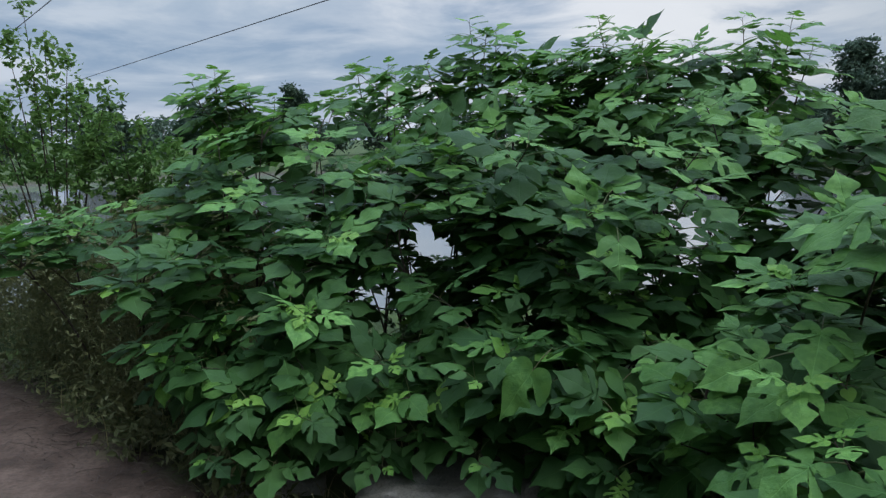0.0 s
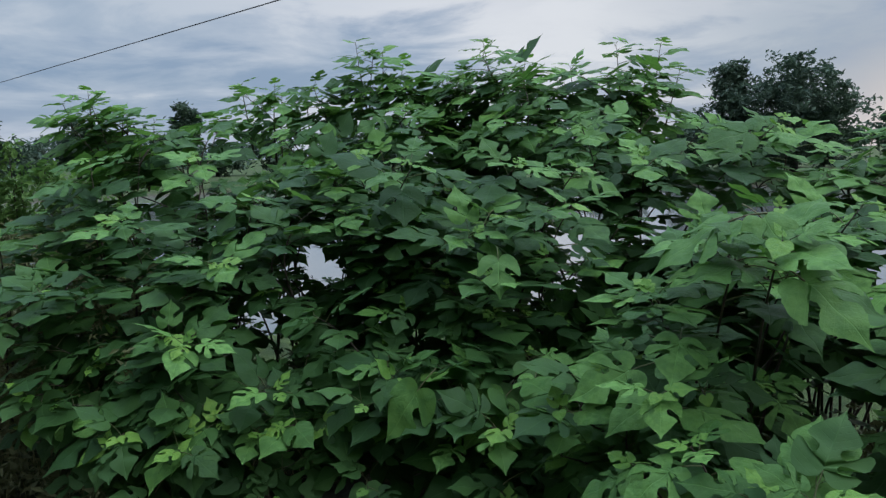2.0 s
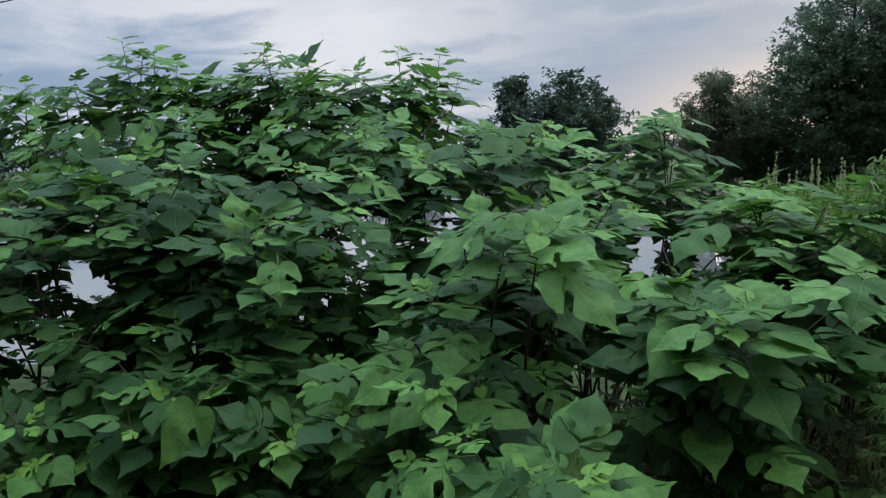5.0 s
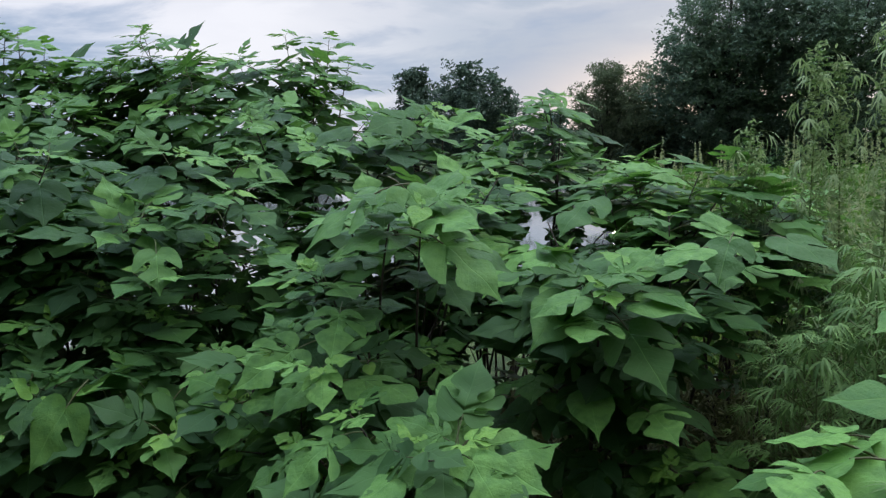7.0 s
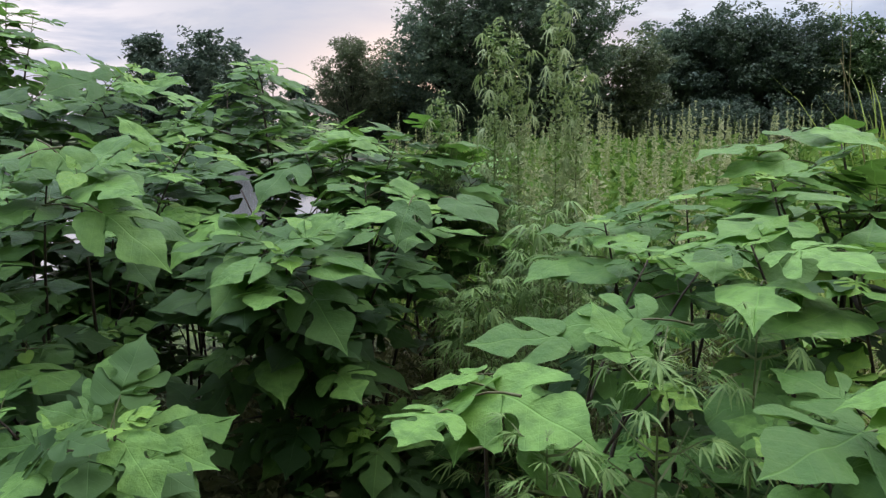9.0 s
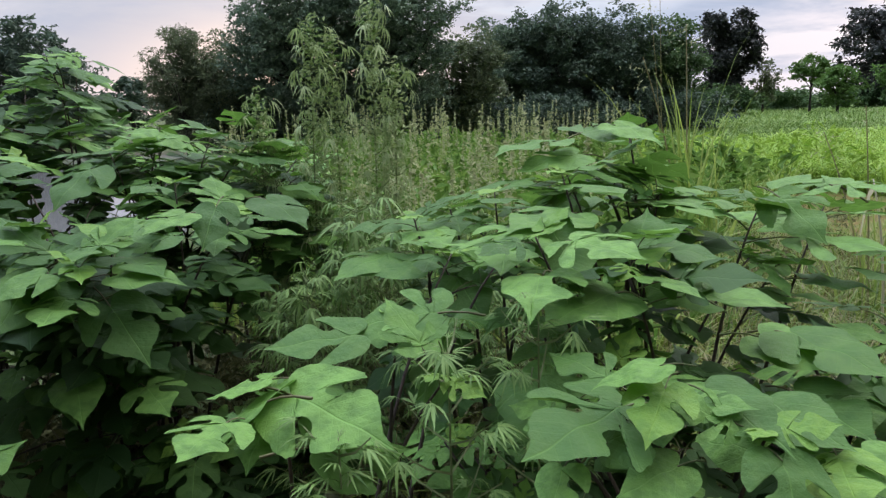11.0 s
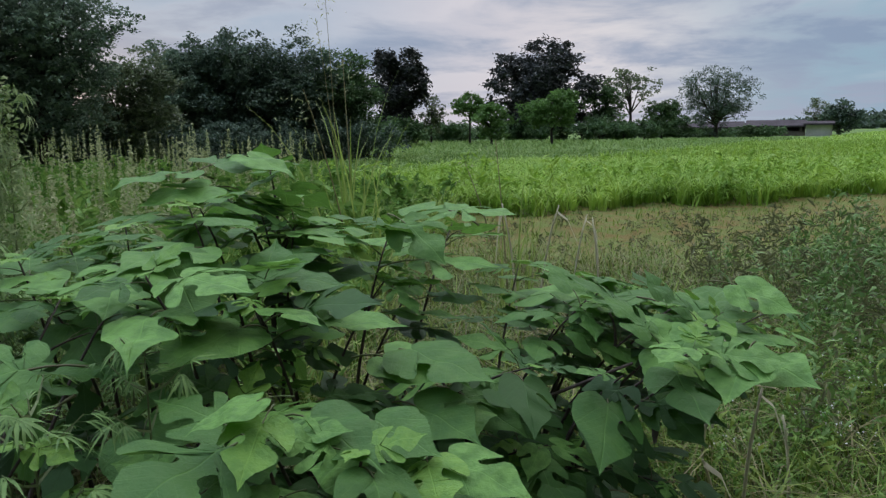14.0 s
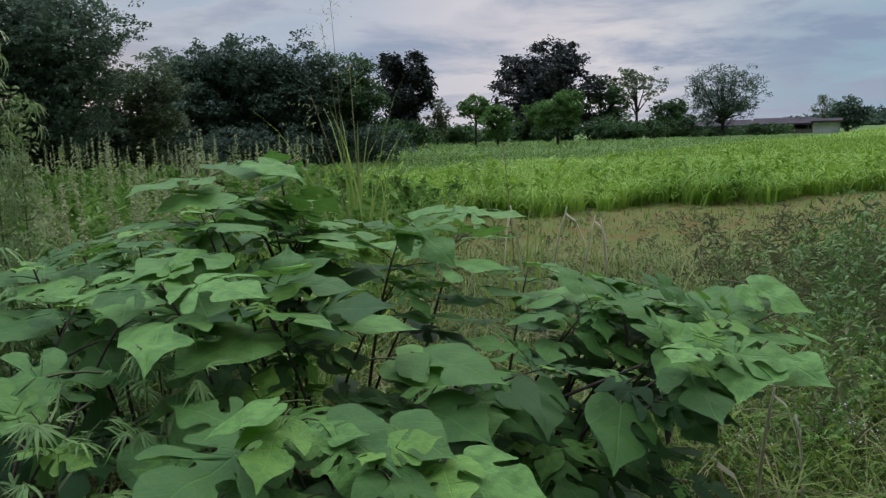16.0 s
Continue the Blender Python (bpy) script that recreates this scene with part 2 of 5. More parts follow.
def ground_material():
    """Meadow soil with grass, a trodden earth path, a strip of bare brown stubble."""
    m, n = material("meadow_ground")
    pos = n.add("ShaderNodeTexCoord").outputs["Object"]
    sep = n.add("ShaderNodeSeparateXYZ")
    n.link(pos, sep.inputs[0])
    x, y, z = sep.outputs
    big = n.noise(pos, 0.35, 4.0, 0.6)
    mid = n.noise(pos, 3.0, 5.0, 0.65)
    small = n.noise(pos, 38.0, 5.0, 0.7)
    far = n.noise(pos, 0.03, 3.0, 0.5)
    grass = n.mix(n.span(mid, 0.35, 0.7), (0.032, 0.054, 0.018), (0.085, 0.125, 0.036))
    grass = n.mix(n.span(small, 0.5, 0.75, 0.0, 0.5), grass, (0.12, 0.10, 0.055))
    field = n.mix(far, (0.08, 0.15, 0.035), (0.13, 0.21, 0.05))
    grass = n.mix(n.math("MULTIPLY", n.span(x, 45.0, 70.0), n.span(y, 4.0, 16.0, 1.0, 0.0)), grass, field)
    earth = n.mix(n.span(mid, 0.35, 0.65), (0.075, 0.051, 0.038), (0.165, 0.115, 0.086))
    earth = n.mix(n.span(small, 0.42, 0.7, 0.0, 0.7), earth, (0.07, 0.052, 0.042))
    stub = n.mix(n.span(mid, 0.38, 0.60), (0.185, 0.126, 0.036), (0.120, 0.158, 0.030))
    stub = n.mix(n.span(small, 0.5, 0.72, 0.0, 0.45), stub, (0.19, 0.165, 0.06))
    stub = n.mix(n.span(n.noise(pos, 7.0, 4.0, 0.7), 0.52, 0.70, 0.0, 0.4), stub, (0.075, 0.062, 0.022))
    # path: to the near left
    edge = n.math("ADD", n.math("ADD", x, n.math("MULTIPLY", y, 1.15)), n.math("MULTIPLY", n.math("SUBTRACT", mid, 0.5), 0.8))
    on_path = n.math("MULTIPLY", n.span(edge, 2.3, 2.75, 1.0, 0.0), n.span(x, 0.5, 1.1, 1.0, 0.0))
    on_path = n.math("MULTIPLY", on_path, n.math("MULTIPLY", n.span(y, 4.9, 5.4, 1.0, 0.0), n.span(edge, -1.9, -1.3)))
    # stubble strip before the crop
    u = n.math("ADD", n.math("ADD", x, n.math("MULTIPLY", y, 0.42)), n.math("MULTIPLY", n.math("SUBTRACT", big, 0.5), 2.4))
    strip = n.math("MULTIPLY", n.span(u, 6.8, 7.8), n.span(u, 13.0, 13.6, 1.0, 0.0))
    strip = n.math("MULTIPLY", strip, n.span(y, 0.6, 1.8, 1.0, 0.0))
    col = n.mix(n.math("MULTIPLY", strip, 0.85), grass, stub)
    col = n.mix(on_path, col, earth)
    # mud by the water
    col = n.mix(n.span(z, -0.5, -0.25, 0.85, 0.0), col, (0.085, 0.070, 0.052))
    finish(n, col, 0.92, n.math("ADD", mid, small), 0.7, 0.03, spec=0.2)
    return m


def water_material():
    m, n = material("pond_water")
    pos = n.add("ShaderNodeTexCoord").outputs["Object"]
    rip = n.math("ADD", n.noise(pos, 2.2, 3.0), n.math("MULTIPLY", n.noise(pos, 9.0, 2.0), 0.3))
    finish(n, (0.17, 0.175, 0.165), 0.04, rip, 0.05, 0.02, spec=0.5)
    return m


# ---- mesh helpers ----
def mesh_of(name, verts, faces, mats=(), face_mats=None, smooth=False, uvs=None):
    me = bpy.data.meshes.new(name)
    me.from_pydata([tuple(v) for v in verts] if not isinstance(verts, np.ndarray) else verts.tolist(), [],
                   faces if not isinstance(faces, np.ndarray) else faces.tolist())
    for mt in mats:
        me.materials.append(mt)
    if face_mats is not None:
        me.polygons.foreach_set("material_index", np.asarray(face_mats, dtype=np.int32))
    if smooth:
        me.polygons.foreach_set("use_smooth", np.ones(len(me.polygons), dtype=bool))
    if uvs is not None:
        lay = me.uv_layers.new(name="UVMap")
        idx = np.empty(len(me.loops), dtype=np.int32)
        me.loops.foreach_get("vertex_index", idx)
        lay.data.foreach_set("uv", np.asarray(uvs, dtype=np.float32)[idx].ravel())
    me.update()
    return me


def child(name, me, parent, m=None, label="", kind=""):
    ob = new(name, me)
    ob.parent = parent
    if m is not None:
        ob.matrix_basis = m
    return tagged(ob, label, kind=kind)


def part(name, bm, mat, parent, label=""):
    """Links a bmesh as one mesh object under a thing or part."""
    me = bpy.data.meshes.new(name)
    bm.to_mesh(me)
    bm.free()
    me.materials.append(mat)
    return child(name, me, parent, label=label)


def empty(name, at, label, category, group="", kind=""):
    ob = new(name)
    ob.empty_display_size = 0.1
    ob.location = at
    return tagged(ob, label, category, group, kind)


def tube(path, radii, sides=5, cap=True):
    """Verts and faces of a tube along a path."""
    verts, faces = [], []
    n = len(path)
    for i, p in enumerate(path):
        d = (path[min(i + 1, n - 1)] - path[max(i - 1, 0)]).normalized()
        a = d.orthogonal().normalized() if i == 0 else (a - d * a.dot(d)).normalized()
        b = d.cross(a)
        for k in range(sides):
            t = 2 * math.pi * k / sides
            verts.append(p + (a * math.cos(t) + b * math.sin(t)) * radii[i])
    for i in range(n - 1):
        for k in range(sides):
            k2 = (k + 1) % sides
            faces.append((i * sides + k, i * sides + k2, (i + 1) * sides + k2, (i + 1) * sides + k))
    if cap:
        faces.append(tuple(range((n - 1) * sides, n * sides)))
    return verts, faces


def merge(chunks):
    verts, faces = [], []
    for v, f in chunks:
        o = len(verts)
        verts.extend(v)
        faces.extend(tuple(i + o for i in q) for q in f)
    return verts, faces


def bend(a, c, b, n):
    """Points of a quadratic curve."""
    return [a * (1 - t) ** 2 + c * (2 * t * (1 - t)) + b * t * t for t in (i / n for i in range(n + 1))]


def leaf_cloud(rng, centres, size, slim=0.5, flat=0.5, jit=0.35):
    """Many small four-cornered leaves, folded along the middle. Arrays of verts and faces."""
    n = len(centres)
    nor = rng.normal(size=(n, 3))
    nor[:, 2] = np.abs(nor[:, 2]) + flat
    nor /= np.linalg.norm(nor, axis=1)[:, None]
    ax = rng.normal(size=(n, 3))
    ax -= nor * (ax * nor).sum(1)[:, None]
    ax /= np.linalg.norm(ax, axis=1)[:, None]
    side = np.cross(nor, ax)
    s = (size * (1 + jit * rng.uniform(-1, 1, n)))[:, None]
    c = np.asarray(centres)
    v = np.empty((n, 4, 3))
    v[:, 0] = c - ax * s * 0.5
    v[:, 1] = c + side * s * slim * 0.5 + nor * s * 0.08
    v[:, 2] = c + ax * s * 0.5 - nor * s * 0.12
    v[:, 3] = c - side * s * slim * 0.5 + nor * s * 0.08
    f = np.arange(n * 4).reshape(n, 4)
    return v.reshape(-1, 3), f


def blades(rng, roots, height, width, lean=0.35, segs=3, jit=0.4, droop=0.5):
    """Grass blades: bent tapering strips from their roots. Arrays of verts and faces."""
    n = len(roots)
    h = height * (1 + jit * rng.uniform(-1, 1, n))
    az = rng.uniform(0, 2 * np.pi, n)
    out = np.stack([np.cos(az), np.sin(az), np.zeros(n)], 1)
    side = np.stack([-np.sin(az), np.cos(az), np.zeros(n)], 1)
    ln = h * lean * rng.uniform(0.2, 1.6, n)
    w = width * (1 + 0.4 * rng.uniform(-1, 1, n))
    rows = []
    for k in range(segs + 1):
        t = k / segs
        p = np.asarray(roots) + out * (ln * t ** 1.8)[:, None]
        p[:, 2] += h * (t - droop * lean * t ** 3)
        wk = (w * (1 - t) ** 0.7 * 0.5 + 0.0004)[:, None]
        rows += [p - side * wk, p + side * wk]
    v = np.stack(rows, 1).reshape(-1, 3)
    m = 2 * (segs + 1)
    base = np.arange(n) * m
    f = np.concatenate([np.stack([base + 2 * k, base + 2 * k + 1, base + 2 * k + 3, base + 2 * k + 2], 1) for k in range(segs)])
    return v, f


def stack(pairs):
    vs, fs, ms, o = [], [], [], 0
    for k, (v, f) in enumerate(pairs):
        vs.append(v)
        fs.append(f + o)
        ms.append(np.full(len(f), k))
        o += len(v)
    return np.concatenate(vs), np.concatenate(fs), np.concatenate(ms)


def stuff(name, label, category, pairs, mats):
    v, f, k = stack(pairs)
    ob = new(name, mesh_of(name, v, f, mats, k))
    return tagged(ob, label, category, kind="stuff")


# ---- ground and water ----
MOUNDS = [(19.0, 17.2, 2.6), (16.2, 17.6, 2.2), (18.0, 14.2, 2.5), (20.6, 12.4, 3.0)]


def ground_z(x, y):
    """Height of the land: flat fields, a pond basin behind the thicket, small rises under the trees by the water."""
    x, y = np.asarray(x, float), np.asarray(y, float)
    z = 0.035 * np.sin(x * 1.3 + 0.7 * y) * np.cos(y * 0.9 - 0.4 * x) + 0.02 * np.sin(3.1 * x) * np.sin(2.7 * y)
    shore = (y - 6.6 - np.maximum(x - 3.0, 0) * 0.12 - np.maximum(x - 7.0, 0) * 0.55 - 0.25 * np.sin(x * 0.8)) / 2.0
    inside = (1 - np.hypot(x / 26.0, (y - 26.0) / 22.0)) * 9.0
    k = np.clip(np.minimum(shore, inside), 0, 1)
    k = k * k * (3 - 2 * k)
    z = z - 1.1 * k
    for mx, my, r in MOUNDS:
        q = np.clip(1.4 - np.hypot(x - mx, y - my) / r, 0, 1)
        z = np.maximum(z, -1.1 + 1.15 * q * q * (3 - 2 * q))
    return z


def gz(x, y):
    return float(ground_z(x, y))


def build_ground():
    t = np.linspace(-1, 1, 191)
    s = np.sinh(t * 7.0) / np.sinh(7.0) * 1800
    X, Y = np.meshgrid(s + 4.0, s + 4.0)
    Z = ground_z(X, Y)
    n = len(t)
    v = np.stack([X.ravel(), Y.ravel(), Z.ravel()], 1)
    i = np.arange(n * n).reshape(n, n)
    f = np.stack([i[:-1, :-1].ravel(), i[:-1, 1:].ravel(), i[1:, 1:].ravel(), i[1:, :-1].ravel()], 1)
    ob = new("ground", mesh_of("ground", v, f, [ground_material()], smooth=True))
    tagged(ob, "flat meadow ground with a trodden brown earth path and stubble", "ground", kind="structure")
    a = np.linspace(0, 2 * np.pi, 73)[:-1]
    ring = np.stack([27.5 * np.cos(a), 26 + 23.5 * np.sin(a), np.full(72, -0.5)], 1)
    ob = new("water", mesh_of("water", np.vstack([ring, [[0, 26, -0.5]]]), [(k, (k + 1) % 72, 72) for k in range(72)], [water_material()]))
    tagged(ob, "still grey pond water mirroring the cloudy sky", "pond", kind="structure")


build_ground()


# ---- broad-leaved mulberry thicket ----
GAPS = [((-2.26, 4.12, 1.27), (-3.96, 7.06, 1.08), .10), ((-2.16, 4.17, 1.24), (-3.79, 7.15, 1.03), .10), ((-2.06, 4.2, 1.22), (-3.6, 7.2, 1.0), .08),
        ((-0.09, 3.03, 1.13), (-0.21, 5.93, 0.74), 0.11),
        ((0.39, 3.21, 0.76), (0.69, 5.9, 0.09), 0.08),
        ((-0.31, 3.31, 0.83), (-0.59, 5.9, 0.26), 0.07),
        ((1.07, 3.27, 1.11), (1.85, 5.64, 0.8), 0.09),
        ((1.61, 3.7, 1.61), (2.42, 5.53, 1.65), 0.08),
        ((1.65, 3.7, 1.71), (2.44, 5.54, 1.8), 0.08),
        ((1.83, 3.8, 1.61), (2.63, 5.63, 1.67), 0.08),
        ((1.81, 2.2, 1.15), (3.63, 4.59, 0.77), 0.11),
        ((1.13, 3.41, 1.1), (1.76, 5.72, 0.83), 0.1),
        ((0.04, 3.12, 1.07), (-0.14, 5.61, 0.73), 0.10),
        ((1.85, 1.83, 1.16), (3.28, 3.63, 0.9), 0.07),
        ((1.85, 2.07, 1.2), (3.17, 3.95, 1.0), 0.08),
        ((1.38, 2.44, 1.07), (2.2, 4.48, 0.78), 0.07),
        ((2.25, -.55, .84), (2.70, -.28, .66), .11),
        ((2.57, -0.14, 0.55), (2.41, -0.55, 0.82), .11), ((1.9, -.28, .72), (2.35, -.40, .72), .10), ((2.08, -0.24, 0.81), (2.01, -0.46, 0.93), .06)]


def half_outline(kind):
    """Right half of a leaf's edge, from the stalk round to the tip: x, y and the place on the midrib that feeds it; the blade is 1 long."""
    if kind == "heart":
        pts = [(0, 0), (.08, -.10), (.20, -.15), (.33, -.12), (.43, -.02), (.48, .11), (.485, .25), (.455, .38), (.395, .50), (.315, .62), (.215, .75), (.12, .88), (.05, .99), (0, 1.14)]
        return [(x, y, max(0, .72 * y)) for x, y in pts[:-1]] + [(0, 1.14, 1.0)]
    if kind == "notch":
        return [(0, 0, 0), (.08, -.11, 0), (.20, -.16, 0), (.34, -.13, 0), (.45, -.04, .01), (.52, .09, .02), (.55, .22, .03), (.565, .33, .04), (.565, .42, .045), (.54, .475, .05), (.485, .465, .06), (.43, .41, .07), (.36, .34, .09),
                (.30, .285, .11), (.24, .25, .14), (.18, .27, .18), (.155, .33, .23), (.17, .395, .29), (.23, .445, .34), (.31, .495, .39), (.39, .55, .44), (.43, .61, .50), (.385, .69, .57), (.29, .79, .66), (.175, .89, .76), (.075, .99, .86), (0, 1.14, .98)]
    return [(0, 0, 0), (.07, -.12, 0), (.18, -.18, 0), (.31, -.17, 0), (.42, -.09, 0), (.49, .01, .005), (.54, .09, .01), (.44, .10, .015), (.35, .07, .02), (.27, .04, .022), (.20, .04, .03), (.165, .09, .045), (.20, .15, .06), (.29, .18, .06),
            (.40, .20, .06), (.50, .225, .06), (.58, .29, .06), (.615, .37, .06), (.62, .46, .06), (.59, .515, .065), (.53, .50, .07), (.46, .445, .08), (.39, .39, .09), (.33, .32, .11), (.26, .27, .13), (.19, .275, .17), (.145, .33, .22), (.15, .40, .29), (.21, .46, .35),
            (.29, .51, .40), (.36, .565, .45), (.39, .63, .52), (.345, .71, .59), (.26, .80, .68), (.155, .90, .78), (.065, .99, .88), (0, 1.14, .99)]


def smooth_outline(pts):
    """The outline with one more point set in each stretch, on a curve through its neighbours."""
    out = [pts[0]]
    for i in range(len(pts) - 1):
        a, b, c, d = pts[max(i - 1, 0)], pts[i], pts[i + 1], pts[min(i + 2, len(pts) - 1)]
        out += [tuple((9 * (b[k] + c[k]) - a[k] - d[k]) / 16 for k in range(3)), c]
    return out


def leaf_mesh(name, left, right, droop, stalk, mats, seed, detail=1):
    """One leaf on its stalk: stalk base at the origin, growing along +y, upper side +z."""
    rng = random.Random(seed)
    fold, curl, nod = rng.uniform(.06, .20), rng.uniform(.25, .55), rng.uniform(.06, .22)
    wave, ph = rng.uniform(.012, .032), rng.uniform(0, 6)
    verts, uvs, faces, fm = [], [], [], []
    bow = math.sin(radians(droop)), math.cos(radians(droop))
    rise = 0.10

    def put(x, y):
        z = fold * abs(x) - curl * x * x - nod * y * abs(y) * .8 + wave * math.sin(11 * y + ph + 4 * x)
        verts.append((x, stalk + y * bow[1] + z * bow[0], rise - y * bow[0] + z * bow[1]))
        uvs.append((x + 1, y + 1))
        return len(verts) - 1

    for sgn, kind in ((1, right), (-1, left)):
        prev = None
        pts = half_outline(kind)
        if detail == 2:
            pts = smooth_outline(pts)
        for k, (x, y, u) in enumerate(pts):
            jx = 1 + rng.uniform(-.03, .03)
            px, py = sgn * x * jx * .92, y + (rng.uniform(-.012, .012) if 0 < k < len(pts) - 1 else 0)
            row = (put(0, u), put(px * .5, (u + py) * .5), put(px, py)) if detail else (put(0, u), put(px, py))
            if prev:
                for a in range(len(row) - 1):
                    q = (prev[a], prev[a + 1], row[a + 1], row[a])
                    faces.append(q if sgn > 0 else q[::-1])
                    fm.append(0)
            prev = row
    path = bend(Vector((0, 0, 0)), Vector((0, stalk * .5, rise * 1.3)), Vector((0, stalk + .01, rise - .004)), 3)
    tv, tf = tube(path, [.017, .012, .011, .012], 4, False)
    o = len(verts)
    verts += [tuple(p) for p in tv]
    uvs += [(1, 1)] * len(tv)
    faces += [tuple(i + o for i in q) for q in tf]
    fm += [1] * len(tf)
    return mesh_of(name, verts, faces, mats, fm, True, uvs)


SHAPES = [("heart", "notch"), ("notch", "notch"), ("deep", "deep"), ("notch", "heart"), ("notch", "deep"), ("deep", "notch"), ("notch", "notch"), ("deep", "deep"), ("deep", "deep")]
DROOPS = (4, 14, 27)


def leaf_set(mat, detail, seed):
    return [leaf_mesh("leaf", a, b, dr, .46 + .07 * (i % 5), [mat, PETIOLE], seed + 10 * i + dr, detail) for i, (a, b) in enumerate(SHAPES) for dr in DROOPS]


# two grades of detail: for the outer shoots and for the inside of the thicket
LEAVES, LEAVES_OLD_SHADED = [leaf_set(LEAF, g, 0) for g in (1, 0)], [leaf_set(OLD_SHADED, g, 900) for g in (1, 0)]
YOUNGS = [leaf_mesh("young_leaf", a, b, dr, .36, [YOUNG, PETIOLE], 500 + i, 0) for i, (a, b, dr) in enumerate([("heart", "notch", 8), ("notch", "deep", 12), ("notch", "notch", 6), ("heart", "heart", 28), ("deep", "deep", 18)])]


def frame_matrix(at, along, up, s):
    y = along.normalized()
    z = (up - y * up.dot(y)).normalized()
    x = y.cross(z)
    m = Matrix((x, y, z)).transposed().to_4x4()
    return Matrix.Translation(at) @ m @ Matrix.Scale(s, 4)


LEAF_DATA = {}


def leaf_arrays(me):
    """Verts, quads, uvs and face materials of a leaf mesh, read once."""
    if me not in LEAF_DATA:
        co = np.empty(len(me.vertices) * 3)
        me.vertices.foreach_get("co", co)
        quads = np.array([list(p.vertices) for p in me.polygons])
        fm = np.array([p.material_index for p in me.polygons])
        uv = np.ones((len(me.vertices), 2))
        for lp, q in zip(me.loops, me.uv_layers[0].data):
            uv[lp.vertex_index] = q.uv
        LEAF_DATA[me] = co.reshape(-1, 3), quads, uv, fm, {LEAF: 0, YOUNG: 2, OLD_SHADED: 3}[me.materials[0]]
    return LEAF_DATA[me]


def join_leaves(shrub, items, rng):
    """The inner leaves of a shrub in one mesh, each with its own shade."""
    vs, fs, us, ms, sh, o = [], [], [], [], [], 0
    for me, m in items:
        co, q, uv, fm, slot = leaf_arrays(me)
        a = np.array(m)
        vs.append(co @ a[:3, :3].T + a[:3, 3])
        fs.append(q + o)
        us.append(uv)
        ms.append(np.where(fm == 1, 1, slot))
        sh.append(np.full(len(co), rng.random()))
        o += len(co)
    me = mesh_of("foliage", np.concatenate(vs), np.concatenate(fs), [LEAF, PETIOLE, YOUNG, OLD_SHADED], np.concatenate(ms), True, np.concatenate(us))
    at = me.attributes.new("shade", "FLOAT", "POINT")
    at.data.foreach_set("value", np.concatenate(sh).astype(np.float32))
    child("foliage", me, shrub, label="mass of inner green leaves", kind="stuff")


def in_gap(p):
    """Whether a place lies in one of the thin spots of the thicket, through which the water and sky show."""
    for a, b, r in GAPS:
        a, b = Vector(a), Vector(b)
        t = max(0, min(1, (p - a).dot(b - a) / (b - a).length_squared))
        if (p - a.lerp(b, t)).length < r:
            return True
    return False


